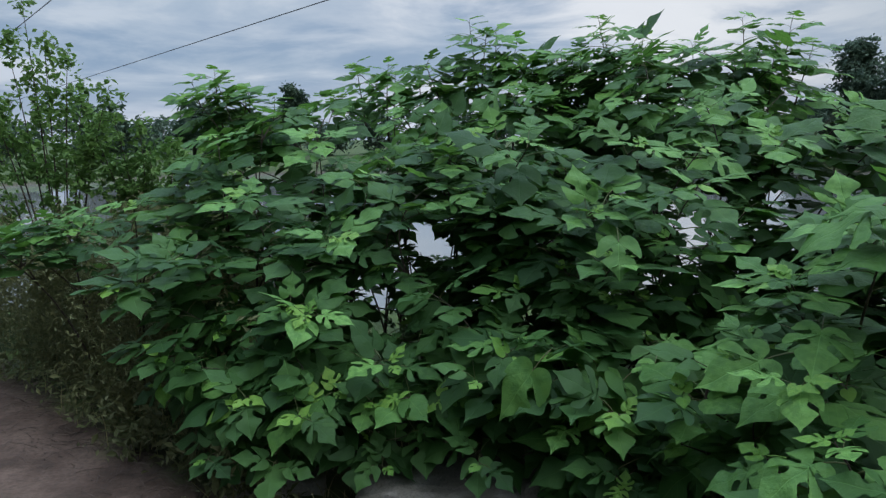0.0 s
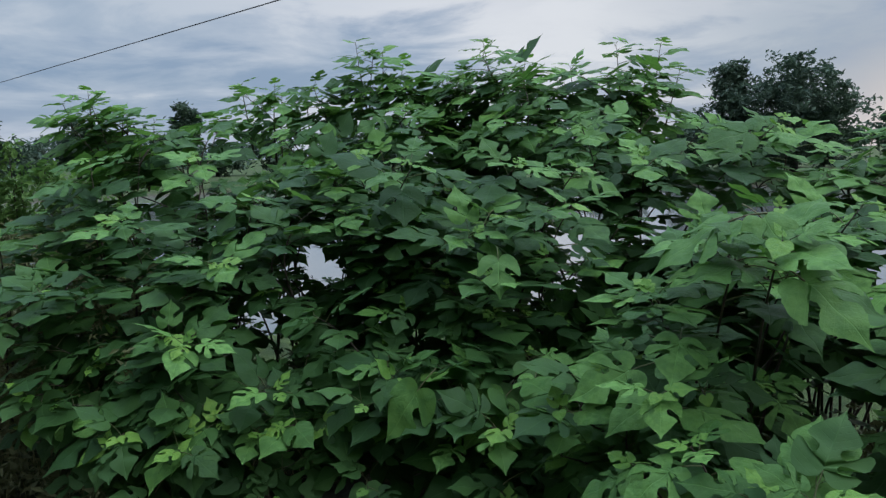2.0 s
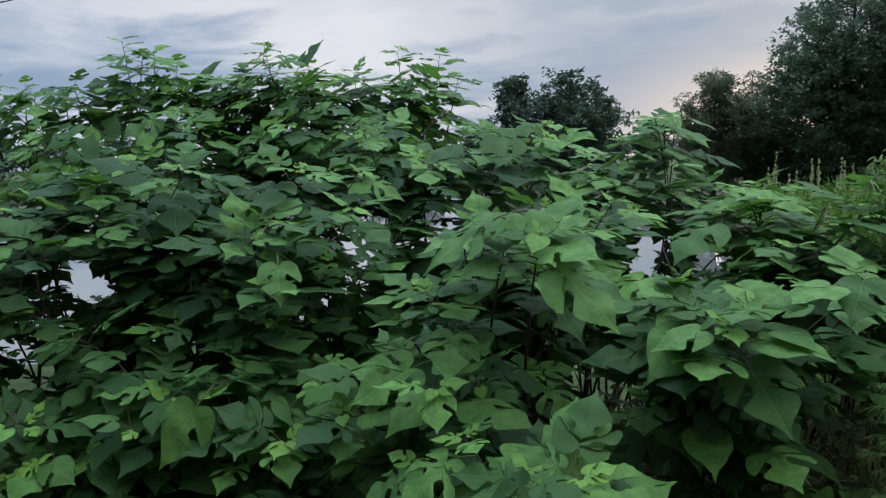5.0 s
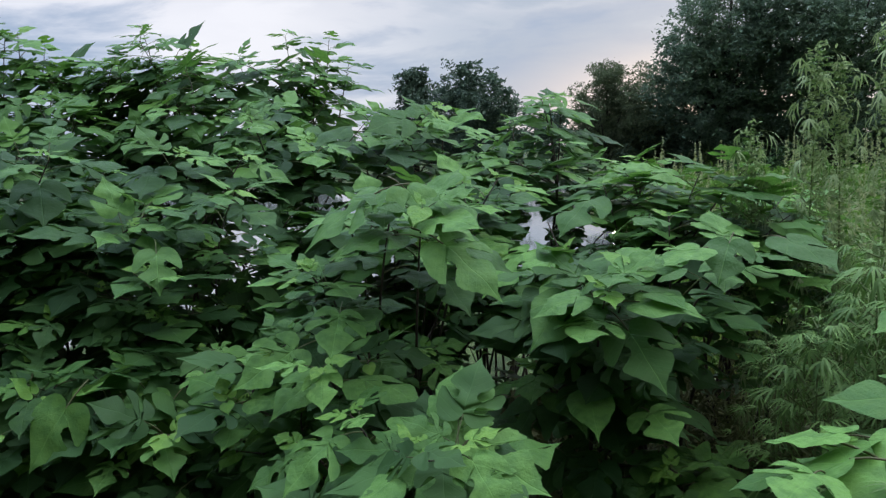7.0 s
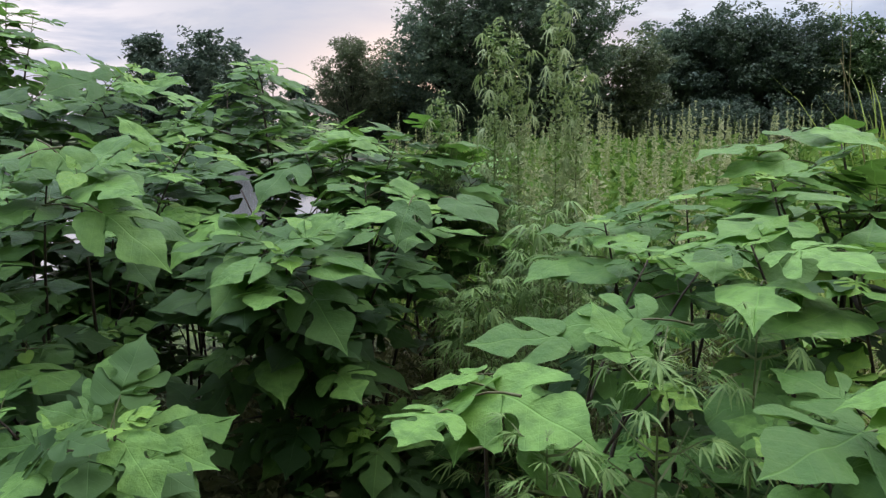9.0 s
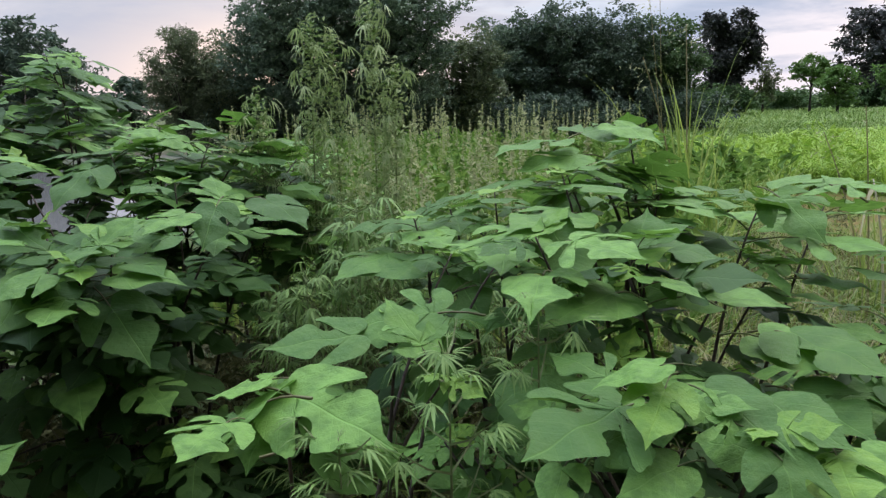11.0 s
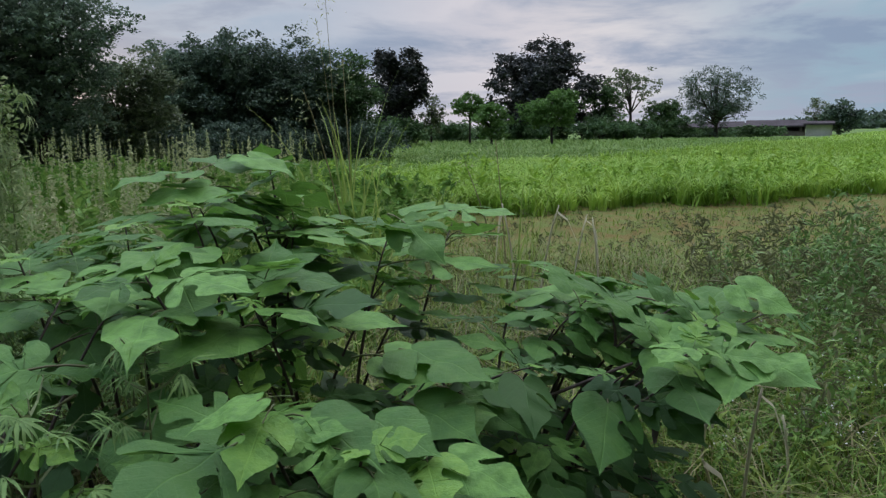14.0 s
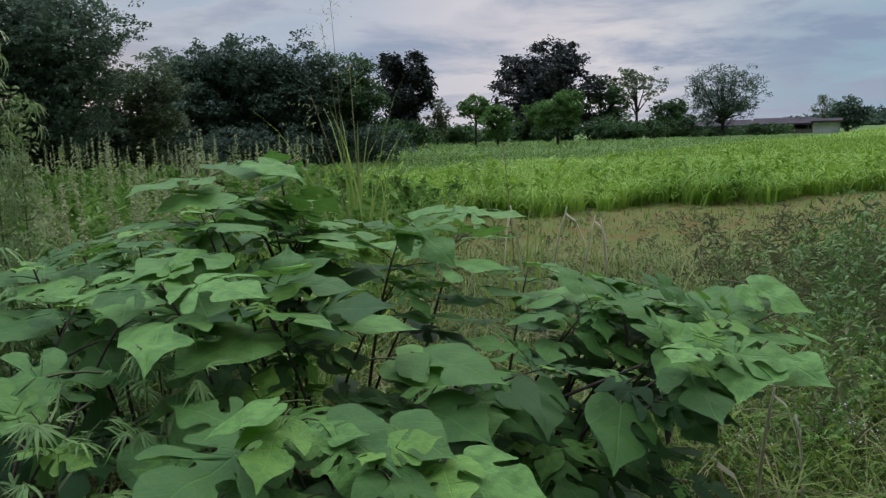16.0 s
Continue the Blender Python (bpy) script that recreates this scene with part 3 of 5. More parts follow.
def shoot(rng, shrub, base, tip, big=0.19, count=10, face=None, young=2, rad=0.008, store=None, paths=None, gap=1.0, old=.6, clear=False):
    """A stem to its tip, with leaves set spirally down its upper end. old: how many leaves take the darker green, for
    age and as painted shade.
    """
    a, b = Vector(base), Vector(tip)
    o = shrub.location
    run = b - a
    mid = a + run * 0.45 + Vector((-run.x * .25, -run.y * .25, abs(run.z) * .25)) + Vector((rng.uniform(-.06, .06), rng.uniform(-.06, .06), 0))
    for aside in (0, .12, -.12, .22, -.22, .32, -.32):
        path = bend(a, mid + Vector((aside, 0, 0)), b, 9)
        if not any(in_gap(p) for p in path[1:9]):
            break
    else:
        path = bend(a, mid, b, 9)
    ln = sum((path[i + 1] - path[i]).length for i in range(9))
    if (clear or store is not None) and any(in_gap(p) for p in path[1:9]):
        return
    v, f = tube([p - o for p in path], [rad * (1.15 - .85 * i / 9) for i in range(10)], 5)
    stem = child("stem", mesh_of("stem", v, f, [STEM], smooth=True), shrub)
    if paths is not None:
        paths.extend(path[2:9])
    outw = Vector((b.x - o.x, b.y - o.y, 0))
    outw = outw.normalized() if outw.length > .05 else Vector((rng.uniform(-1, 1), rng.uniform(-1, 1), 0)).normalized()
    if face is not None:
        outw = (outw * .5 + face).normalized()
    tilt = max(0.0, min(.6, (1.0 - b.z) / .9))
    grade = 0 if store is None else 1
    phase = rng.uniform(0, 6.28)
    s = 0.004
    for i in range(count):
        t = max(0.10, 1 - s / ln)
        k = t * 9
        i0 = min(int(k), 8)
        p = path[i0].lerp(path[i0 + 1], k - i0)
        d = (path[i0 + 1] - path[i0]).normalized()
        d = (d + Vector((0, 0, .8))).normalized()
        ra = d.orthogonal().normalized()
        rb = d.cross(ra)
        ang = phase + i * 2.39996 + rng.uniform(-.3, .3)
        radial = ra * math.cos(ang) + rb * math.sin(ang)
        radial = (radial + outw * .30).normalized()
        if i < young:
            size = big * (0.28 + 0.16 * i) * rng.uniform(.85, 1.15)
            lift, me, nm = .55 - .15 * i, rng.choice(YOUNGS), "young_leaf"
            s += .012 * gap
        else:
            size = big * min(1.0, .62 + .14 * (i - young)) * rng.uniform(.80, 1.14)
            lift, nm = .22 - .05 * (i - young), "leaf"
            # further down the stem: old leaves; low and inner: shade painted as darker green
            aged_shaded = (i - young >= (3 if old > .7 else 4 if old > .4 else 5) + (2 if b.z > 1.5 else 0) and old > .25) or (b.z < 1.0 and store is not None and rng.random() < .85) or (b.z < .7 and old > .7 and rng.random() < .5) or (store is not None and rng.random() < old * (.45 if b.z > 1.5 else 1))
            me = (LEAVES_OLD_SHADED if aged_shaded else LEAVES)[grade][3 * rng.randrange(len(SHAPES)) + (0 if rng.random() > tilt + .25 else rng.choice((1, 2)))]
            s += (.026 + .008 * (i - young)) * gap
        along = radial + d * lift
        along.z = max(along.z, .05 - .3 * tilt) - .28 * max(0, min(1, (b.z - 1.3) / .3)) * max(0, radial.dot(outw))
        high = max(0, min(1, (b.z - 1.3) / .3))
        up = Vector((0, 0, 1)) + outw * (rng.uniform(-.10, .25) + (high * rng.uniform(.0, .75) if high else 0) + min(.4, max(0, (1.6 - b.z) * .45)) * rng.uniform(.0, 1.0)) + Vector((rng.uniform(-.2, .2), rng.uniform(-.2, .2), 0))
        m = frame_matrix(p - o, along, up, size)
        if in_gap(p + along.normalized() * size):
            continue
        if store is None:
            child(nm, me, stem, m)
        else:
            store.append((me, m))


def spire(rng, shrub, tip, length, n, big, lean=(0, 0)):
    """An upright leader over the canopy: level leaves in loose tiers, small at the top and wider below."""
    o = shrub.location
    b = Vector(tip)
    a = b - Vector((lean[0], lean[1], length))
    path = bend(a, a.lerp(b, .5) + Vector((rng.uniform(-.03, .03), rng.uniform(-.03, .03), 0)), b, 9)
    v, f = tube([p - o for p in path], [.007 * (1.2 - 1.0 * i / 9) for i in range(10)], 5)
    stem = child("stem", mesh_of("stem", v, f, [STEM], smooth=True), shrub)
    phase = rng.uniform(0, 6.28)
    for i in range(n):
        t = 1 - (i / n) ** 1.15 * .92
        k = t * 9
        i0 = min(int(k), 8)
        p = path[i0].lerp(path[i0 + 1], k - i0) - o
        ang = phase + i * 2.39996 + rng.uniform(-.4, .4)
        size = big * min(1.12, .55 + .08 * i) * rng.uniform(.85, 1.2)
        along = Vector((math.cos(ang), math.sin(ang), (.5 if i < 2 else .24) - .03 * i + rng.uniform(-.12, .12)))
        up = Vector((rng.uniform(-.25, .25), rng.uniform(-.75, .1), 1))
        me = rng.choice(YOUNGS) if i < 2 else LEAVES[0][3 * rng.randrange(len(SHAPES)) + rng.choice((0, 0, 1))]
        child("young_leaf" if i < 2 else "leaf", me, stem, frame_matrix(p, along, up, size))


def mulberry(label, foot, tips, fill=0, low=0.35, big=0.19, count=10, seed=1, face=(-.45, -.4, 0), spread=0.12, old=.6, drop=.02, spires=(), clear=False):
    """A shrub with shoots to the tips given, and fill more side shoots from those stems."""
    rng = random.Random(seed)
    shrub = empty("mulberry_shrub", (foot[0], foot[1], gz(*foot)), label, "shrub", "mulberry shrubs of the thicket")
    fz = shrub.location.z
    face = Vector(face)
    paths, store = [], []
    for k, q in enumerate(tips):
        root = (foot[0] + rng.uniform(-spread, spread) + (q[0] - foot[0]) * .25, foot[1] + rng.uniform(-spread, spread) + (q[1] - foot[1]) * .2, fz - .03)
        shoot(rng, shrub, root, (q[0], q[1], q[2] - drop), big, count + rng.randint(-1, 2), face, rad=.0075, paths=paths, store=None if k < 26 else store, old=old, clear=clear)
    for k in range(fill):
        a, b = rng.choice(tips), rng.choice(tips)
        w = rng.uniform(.1, .9)
        p = [a[i] * w + b[i] * (1 - w) for i in range(3)]
        g = rng.uniform(-.04, .22)
        p = Vector((p[0] + (foot[0] - p[0]) * g + rng.uniform(-.2, .2), p[1] + (foot[1] - p[1]) * g + rng.uniform(-.2, .2), max(low + rng.uniform(0, .1), p[2] - max(.04, rng.gauss(.20, .22)))))
        st = min((c for c in rng.sample(paths, min(len(paths), 40))), key=lambda c: (c - p).length + (0 if c.z < p.z - .08 else 1.0))
        if (st - p).length < .12:
            p.z += .1
        shoot(rng, shrub, st, p, big * rng.uniform(.75, 1.02), count - 1, face, young=rng.choice((0, 0, 1, 1)), rad=.005, store=store, gap=.9, old=old)
    for x, y, z, length, n, size, lx, ly in spires:
        spire(rng, shrub, (x, y, z), length, n, size, (lx, ly))
    if store:
        join_leaves(shrub, store, rng)
    return shrub


def inner_mulberry(label, foot, centre, radii, n, fill, big, seed):
    """A shrub whose tips fill an egg-shaped space."""
    rng = random.Random(seed)
    tips = []
    while len(tips) < n:
        d = Vector((rng.gauss(0, 1), rng.gauss(0, 1), rng.gauss(0, 1))).normalized() * rng.uniform(.3, 1) ** .5
        tips.append((centre[0] + d.x * radii[0], centre[1] + d.y * radii[1], max(.25, centre[2] + d.z * radii[2])))
    return mulberry(label, foot, tips, fill, .2, big, 9, seed, CAMWARD, .3, clear=True)


CAMWARD = (-.1, -.8, 0)
TALL = "tall paper mulberry shrub with lobed green leaves"
LOW = "low paper mulberry shrub with large lobed leaves"
mulberry("leafy mulberry shrub spreading low over brown weeds", (-2.0, 4.7),
         [(-1.8, 4.25, 1.18), (-2.15, 4.18, 1.06), (-2.6, 4.1, 1.0), (-1.5, 4.2, 1.2), (-2.4, 4.5, 1.1), (-2.9, 4.6, 1.0), (-1.6, 4.0, .95), (-3.0, 4.8, .98)], 18, .88, .17, 8, 11, CAMWARD, .3)
mulberry(TALL + " beside the earth path", (-.8, 4.3),
         [(-.68, 3.2, .83), (-.57, 3.04, .83), (-.23, 3.04, .61), (-.58, 2.85, .46), (-.98, 3.66, 1.28), (-1.28, 4.19, 1.57), (-1.6, 3.77, .8), (-1.28, 3.23, .46), (-.39, 3.86, 1.36),
          (-1.61, 4.74, 1.84), (-1.48, 4.89, 1.9), (-1.33, 5.05, 1.86), (-1.03, 5.02, 1.72), (-.76, 5.2, 1.82), (-.31, 4.3, 1.4), (-1.0, 3.3, .7), (-.74, 4.26, 1.58), (-.5, 3.4, 1.1), (-1.3, 3.6, 1.0), (-.3, 3.0, .46),
          (-.9, 3.0, .45), (-1.1, 4.5, 1.65), (-1.25, 4.4, 1.45), (-1.55, 4.3, 1.3), (-.47, 3.03, .50), (-.55, 2.95, .46), (-.83, 2.95, .50), (-1.25, 3.15, .62), (-1.5, 3.3, .9)], 75, .2, .19, 10, 12, CAMWARD, .35, .85,
         spires=[(-1.55, 5.05, 1.98, .55, 15, .15, -.1, .1), (-1.68, 4.98, 1.91, .45, 12, .15, -.15, .1), (-1.34, 5.02, 1.86, .5, 14, .15, .05, .1), (-1.14, 4.98, 1.80, .45, 13, .15, .05, .05)])
bank = mulberry(TALL + " on the pond bank", (.3, 4.5),
         [(.27, 5.43, 2.27), (.11, 5.4, 2.1), (-.14, 5.4, 1.93), (-.38, 5.45, 2.0), (-.63, 5.4, 2.0), (.53, 5.3, 2.08), (.77, 5.08, 2.06), (.385, 3.49, 1.52), (.53, 3.82, 1.2), (.24, 2.87, .69), (.556, 2.9, .67),
          (.68, 3.15, .88), (.61, 3.13, 1.225), (.67, 2.95, 1.06), (.72, 3.23, 1.29), (0, 3.9, 1.45), (.37, 4.72, 1.85), (-.31, 4.52, 1.68), (-.1, 3.3, .5), (.2, 2.95, .46), (.1, 4.1, 1.55), (.6, 2.75, .4), (.9, 3.6, 1.5), (-.2, 2.95, .50), (-.03, 3.0, .48), (.18, 2.95, .46), (.33, 2.82, .55), (.62, 2.55, .58), (.6, 2.45, .35), (-.15, 3.6, 1.2), (.3, 3.5, 1.0), (-.3, 3.5, .95)], 75, .2, .19, 10, 13, CAMWARD, .35, .85,
         spires=[(.15, 5.50, 2.35, .75, 20, .16, -.12, .1), (.34, 5.48, 2.28, .6, 15, .16, .05, .1), (.48, 5.40, 2.19, .55, 14, .16, .08, .05), (-.44, 5.57, 2.06, .55, 15, .15, .0, .1), (-.68, 5.60, 2.07, .5, 13, .15, -.08, .1), (-.22, 5.5, 2.02, .5, 14, .15, -.03, .1), (.81, 5.55, 2.13, .55, 15, .16, 0, .1)])
mulberry(TALL + " above the water", (1.6, 4.3),
         [(0.71, 5.04, 2.04), (0.78, 4.87, 1.89), (0.61, 5.0, 1.86), (0.51, 5.21, 2.03), (.97, 4.94, 2.2), (1.21, 4.89, 2.11), (1.44, 4.83, 2.05), (1.80, 4.9, 2.06), (2.10, 4.95, 2.12), (1.98, 4.52, 1.8), (1.95, 3.87, 1.64), (2.02, 3.61, 1.62), (1.88, 4.78, 1.9),
          (.98, 4.33, 1.78), (1.32, 3.92, 1.69), (1.0, 3.04, 1.34), (2.09, 3.39, 1.66), (1.5, 3.5, 1.52), (1.9, 3.0, 1.3), (1.2, 3.3, 1.1), (1.6, 2.9, 1.2), (1.3, 2.9, .6), (1.81, 2.5, 1.27), (1.3, 3.4, .9), (1.0, 3.3, .85), (1.6, 3.3, .95)], 80, .35, .19, 10, 14, CAMWARD, .35, .8,
         spires=[(1.10, 5.66, 2.37, .75, 20, .16, -.1, .1), (1.36, 5.38, 2.22, .6, 16, .16, .05, .1), (1.64, 5.20, 2.13, .5, 14, .17, .0, .1), (1.97, 5.20, 2.29, .7, 18, .17, -.05, .05), (2.25, 5.09, 2.26, .75, 20, .17, .12, .05), (2.34, 4.96, 2.09, .6, 17, .17, .15, .0), (2.16, 4.92, 1.92, .5, 15, .17, .18, -.05)])
mulberry("mulberry shrub with a lone leafy spire over the water", (2.5, 3.5),
         [(3.0, 3.93, 1.62), (2.22, 3.87, 1.68), (2.72, 3.28, 1.72), (2.94, 3.39, 1.74), (2.28, 3.56, 1.70), (2.4, 3.3, 1.45), (2.01, 3.5, 1.58), (2.6, 3.0, 1.35), (2.3, 2.9, 1.25), (2.76, 2.9, 1.1), (2.95, 2.7, 1.15), (2.45, 3.2, 1.15), (2.2, 3.1, 1.1), (2.1, 2.75, 1.0), (3.1, 3.2, 1.35), (3.25, 2.9, 1.25), (2.85, 3.1, 1.3), (2.4, 2.6, .95)], 40, .35, .19, 9, 30, CAMWARD, .25)
cut = mulberry(LOW + " cut by deep notches", (1.45, 2.75),
         [(1.05, 2.35, 1.09), (1.0, 2.52, .86), (.99, 2.35, .84), (1.24, 2.1, 1.33), (1.23, 1.9, 1.316), (1.46, 2.35, .77), (1.08, 2.39, 1.1), (1.5, 2.3, 1.15), (1.75, 2.45, 1.15), (.8, 2.5, .5), (1.35, 2.5, 1.25), (1.0, 2.3, .5), (1.85, 2.43, 1.36), (.92, 1.95, .9), (.75, 2.35, .72)], 10, .35, .17, 9, 15, old=.4)
pale_tips = mulberry(LOW + " and pale young tips", (1.3, 1.85), [(.93, 1.78, .82), (1.06, 1.44, .82), (1.02, 1.55, .79), (1.1, 1.48, .74), (.85, 1.95, .7), (1.15, 1.6, .7), (.8, 1.8, .5)], 6, .25, .16, 8, 16)
spreading = mulberry("spreading mulberry shrub with broad notched leaves and dark stems", (2.15, 2.1),
         [(1.76, 1.63, 1.11), (1.68, 1.85, 1.07), (2.18, 1.6, 1.12), (2.0, 1.97, .95), (2.75, 2.6, 1.365), (2.58, 2.1, 1.34), (2.97, 1.99, 1.25), (1.63, 1.6, 1.07), (2.35, 2.4, 1.3), (2.3, 2.0, 1.2), (1.9, 2.2, 1.2), (2.59, 2.39, 1.39), (2.79, 2.04, 1.36), (1.8, 1.9, .85), (2.05, 1.95, .78), (2.3, 1.95, .85), (1.65, 1.95, .75)], 30, .40, .19, 9, 17, old=.4)
rosette = mulberry("young mulberry shrub with one bright leafy rosette", (1.75, .8), [(1.5, .82, .90), (1.75, .72, 1.0), (1.59, .52, .96), (2.1, .78, 1.07), (2.1, .63, 1.09)], 1, .4, .17, 4, 18, (-.2, -.2, 0), old=.3)
tiers = mulberry("mulberry shrub with flat tiers of grey-green leaves beside weeds", (2.4, .35),
         [(2.36, .58, 1.25), (2.54, .63, 1.23), (2.74, .53, 1.22), (2.6, .38, 1.17), (1.91, .475, 1.165), (2.06, .32, 1.08), (2.6, .97, 1.05), (2.79, .13, 1.14), (2.75, .15, .98), (2.93, .07, .95), (2.2, .6, .95), (1.9, .3, .9), (3.17, -.03, 1.1)], 10, .5, .185, 7, 19, old=.3)
shoot(random.Random(77), tiers, (2.72, .48, .75), (2.95, .56, 1.30), .16, 5, None, young=1, gap=1.25, old=.2)
shoot(random.Random(78), tiers, (2.72, .5, .75), (2.80, .66, 1.22), .17, 6, None, young=1, gap=1.2, old=.2)
knee = mulberry("small mulberry shrub with big pale leaves at knee height", (1.85, .08), [(1.62, .16, .97), (1.5, .26, .92), (1.6, -.01, .96), (1.73, -.11, .84), (1.64, .29, .91)], 0, .4, .15, 4, 20, (-.1, -.1, 0), old=.3)
forked = mulberry("leaning mulberry shrub with dark forked stems and drooping leaves", (2.75, -.12), [(2.62, -.37, .88), (2.8, -.84, .89), (2.18, -.65, .95), (2.24, -.5, .865), (2.71, -.735, .94), (2.31, -.28, .64), (2.4, -.1, .8), (3.18, -.27, .95), (3.17, -.5, .91), (2.86, -.52, .88), (2.85, -1.04, .87), (2.36, -.74, .97), (2.45, -.66, .98), (2.2, -.66, .9), (2.75, -.5, .95), (2.95, -.62, .93), (2.6, -.45, .96)], 4, .5, .165, 9, 21, old=.3)
for pts, rd in ((((2.75, -.12, -.02), (2.70, -.16, .25), (2.66, -0.13, .45), (2.57, -0.14, 0.55), (2.49, -0.345, 0.697), (2.41, -0.55, 0.82)), .008), (((2.57, -0.14, 0.55), (2.55, -0.08, 0.65), (2.49, -0.04, 0.75)), .005)):
    vv, ff = tube([Vector(q) - forked.location for q in pts], [rd * (1.1 - .12 * i) for i in range(len(pts))], 7)
    child("stem", mesh_of("stem", vv, ff, [STEM], smooth=True), forked, label="thick dark bare stem")
mulberry("mulberry shrub with yellow-green tops at the end of the thicket", (3.05, 2.35),
         [(2.86, 2.25, 1.22), (2.97, 2.11, 1.16), (3.15, 2.04, 1.17), (2.71, 1.96, 1.0), (2.81, 1.83, .96), (2.73, 2.24, 1.1), (2.88, 1.74, .88), (2.8, 2.45, 1.19), (3.37, 2.42, 1.28), (3.2, 2.2, 1.2)], 10, .45, .17, 8, 62, old=.45)
mulberry("mulberry shrub rising between the hemp weeds", (2.55, .9),
         [(2.28, 1.0, 1.13), (2.16, .86, 1.06), (2.68, .93, 1.16), (2.5, 1.0, 1.12), (2.85, .8, 1.16)], 4, .6, .165, 7, 61, old=.3)
inner_mulberry("mulberry shrub grown into its neighbours, dark inside", (.1, 3.9), (.1, 3.75, .85), (.65, .5, .65), 14, 24, .18, 22)
inner_mulberry("mulberry shrub grown into its neighbours, dark inside", (1.0, 3.7), (1.05, 3.6, .9), (.6, .5, .65), 14, 24, .18, 23)
inner_mulberry("mulberry shrub at the back of the thicket", (-.3, 4.9), (-.3, 4.9, 1.25), (.95, .4, .5), 18, 55, .18, 24)
inner_mulberry("mulberry shrub at the back of the thicket", (1.0, 5.0), (1.1, 4.95, 1.3), (1.0, .4, .5), 18, 55, .18, 25)
inner_mulberry("low mulberry growth under the taller shrubs", (.9, 2.9), (.85, 2.95, .4), (.6, .35, .25), 8, 8, .17, 26)
inner_mulberry("mulberry shrub in the heart of the thicket", (1.9, 3.2), (1.95, 3.05, .95), (.6, .5, .5), 14, 36, .18, 27)
inner_mulberry("shaded lower growth of the mulberry beside weeds", (2.0, .45), (2.05, .40, .58), (.55, .45, .24), 8, 26, .17, 28)
inner_mulberry("shaded lower growth of the leaning mulberry", (2.6, -.1), (2.55, -.10, .52), (.45, .50, .20), 8, 20, .16, 29)
inner_mulberry("shaded lower growth between two mulberry shrubs", (2.2, 1.5), (2.25, 1.75, .45), (.45, .40, .2), 6, 6, .17, 35)


PLACED = {(a, b, mat): leaf_mesh("leaf", a, b, 4, .55, [mat, PETIOLE], 700 + 10 * i + j, 2) for mat in (LEAF, YOUNG) for i, a in enumerate(("heart", "notch", "deep")) for j, b in enumerate(("heart", "notch", "deep"))}


def set_leaves(shrub, rows):
    """The largest single leaves of a shrub: where the blade begins and ends, and how far it turns to the open path."""
    for x, y, z, u, v, w, turn, a, b, *fresh in rows:
        base, tip = Vector((x, y, z)), Vector((u, v, w))
        out = Vector((.45 - x, -y, 0)).normalized()
        m = frame_matrix(base - shrub.location, tip - base, Vector((0, 0, 1)) + out * turn, (tip - base).length / 1.10)
        child("leaf", PLACED[a, b, YOUNG if fresh else LEAF], shrub, m @ Matrix.Translation((0, -.55, -.10)))


set_leaves(rosette, [
    (1.45, 0.76, 0.92, 1.42, 0.54, 0.91, 0.6, "notch", "notch"), (1.47, 0.83, 0.93, 1.43, 0.96, 0.9, 0.0, "heart", "notch"), (1.41, 0.78, 0.92, 1.42, 0.97, 0.84, 0.3, "notch", "heart"), (1.31, 0.78, 0.92, 1.18, 0.74, 0.94, 0.3, "notch", "deep"),
    (1.42, 0.68, 0.85, 1.6, 0.6, 0.8, 0.7, "heart", "notch"), (1.52, 0.8, 0.89, 1.69, 0.85, 0.9, 0.4, "notch", "heart"), (1.72, 0.59, 0.92, 1.78, 0.73, 0.79, 1.0, "heart", "notch"), (1.77, 0.64, 1.0, 1.7, 0.83, 0.98, 0.5, "notch", "deep")])
set_leaves(knee, [
    (1.57, 0.2, 0.95, 1.37, 0.27, 0.97, 0.4, "deep", "deep"), (1.56, 0.13, 1.0, 1.45, 0.13, 0.97, 0.9, "notch", "notch", True), (1.57, 0.14, 1.03, 1.51, 0.23, 1.02, 0.0, "heart", "heart"), (1.67, 0.09, 0.96, 1.55, -0.04, 0.97, 0.3, "heart", "heart"),
    (1.76, -0.0, 0.92, 1.65, -0.12, 0.93, 0.3, "heart", "notch"), (1.66, 0.01, 0.88, 1.71, 0.12, 0.87, 0.6, "heart", "heart"), (1.68, -0.09, 0.89, 1.64, -0.01, 0.88, 0.5, "heart", "heart"), (1.67, -0.1, 0.89, 1.55, -0.13, 0.88, 0.9, "notch", "deep", True),
    (1.68, -0.14, 0.89, 1.62, -0.27, 0.88, 0.2, "notch", "heart"), (1.77, 0.43, 0.88, 1.61, 0.37, 0.85, 0.6, "heart", "heart"), (1.52, 0.1, 0.9, 1.42, 0.16, 0.9, 0.6, "heart", "heart")])
set_leaves(forked, [
    (2.14, -0.02, 0.8, 2.0, -0.16, 0.81, 0.5, "notch", "heart"), (2.26, 0.0, 0.89, 2.11, -0.2, 0.9, 0.1, "heart", "notch"), (2.32, -0.12, 0.76, 2.21, -0.27, 0.73, 0.5, "notch", "heart"), (2.53, -0.26, 0.61, 2.36, -0.35, 0.54, 0.9, "notch", "notch"),
    (2.28, -0.66, 0.93, 2.15, -0.53, 0.87, 0.4, "heart", "notch"), (2.43, -0.81, 1.02, 2.33, -0.93, 0.99, 0.4, "heart", "notch"), (2.33, -0.78, 0.89, 2.15, -0.90, 0.88, 0.5, "notch", "deep"), (2.22, -0.77, 0.91, 2.06, -0.68, 0.87, 0.6, "heart", "notch"),
    (2.65, -0.6, 0.94, 2.83, -0.4, 0.94, 0.1, "deep", "notch")])
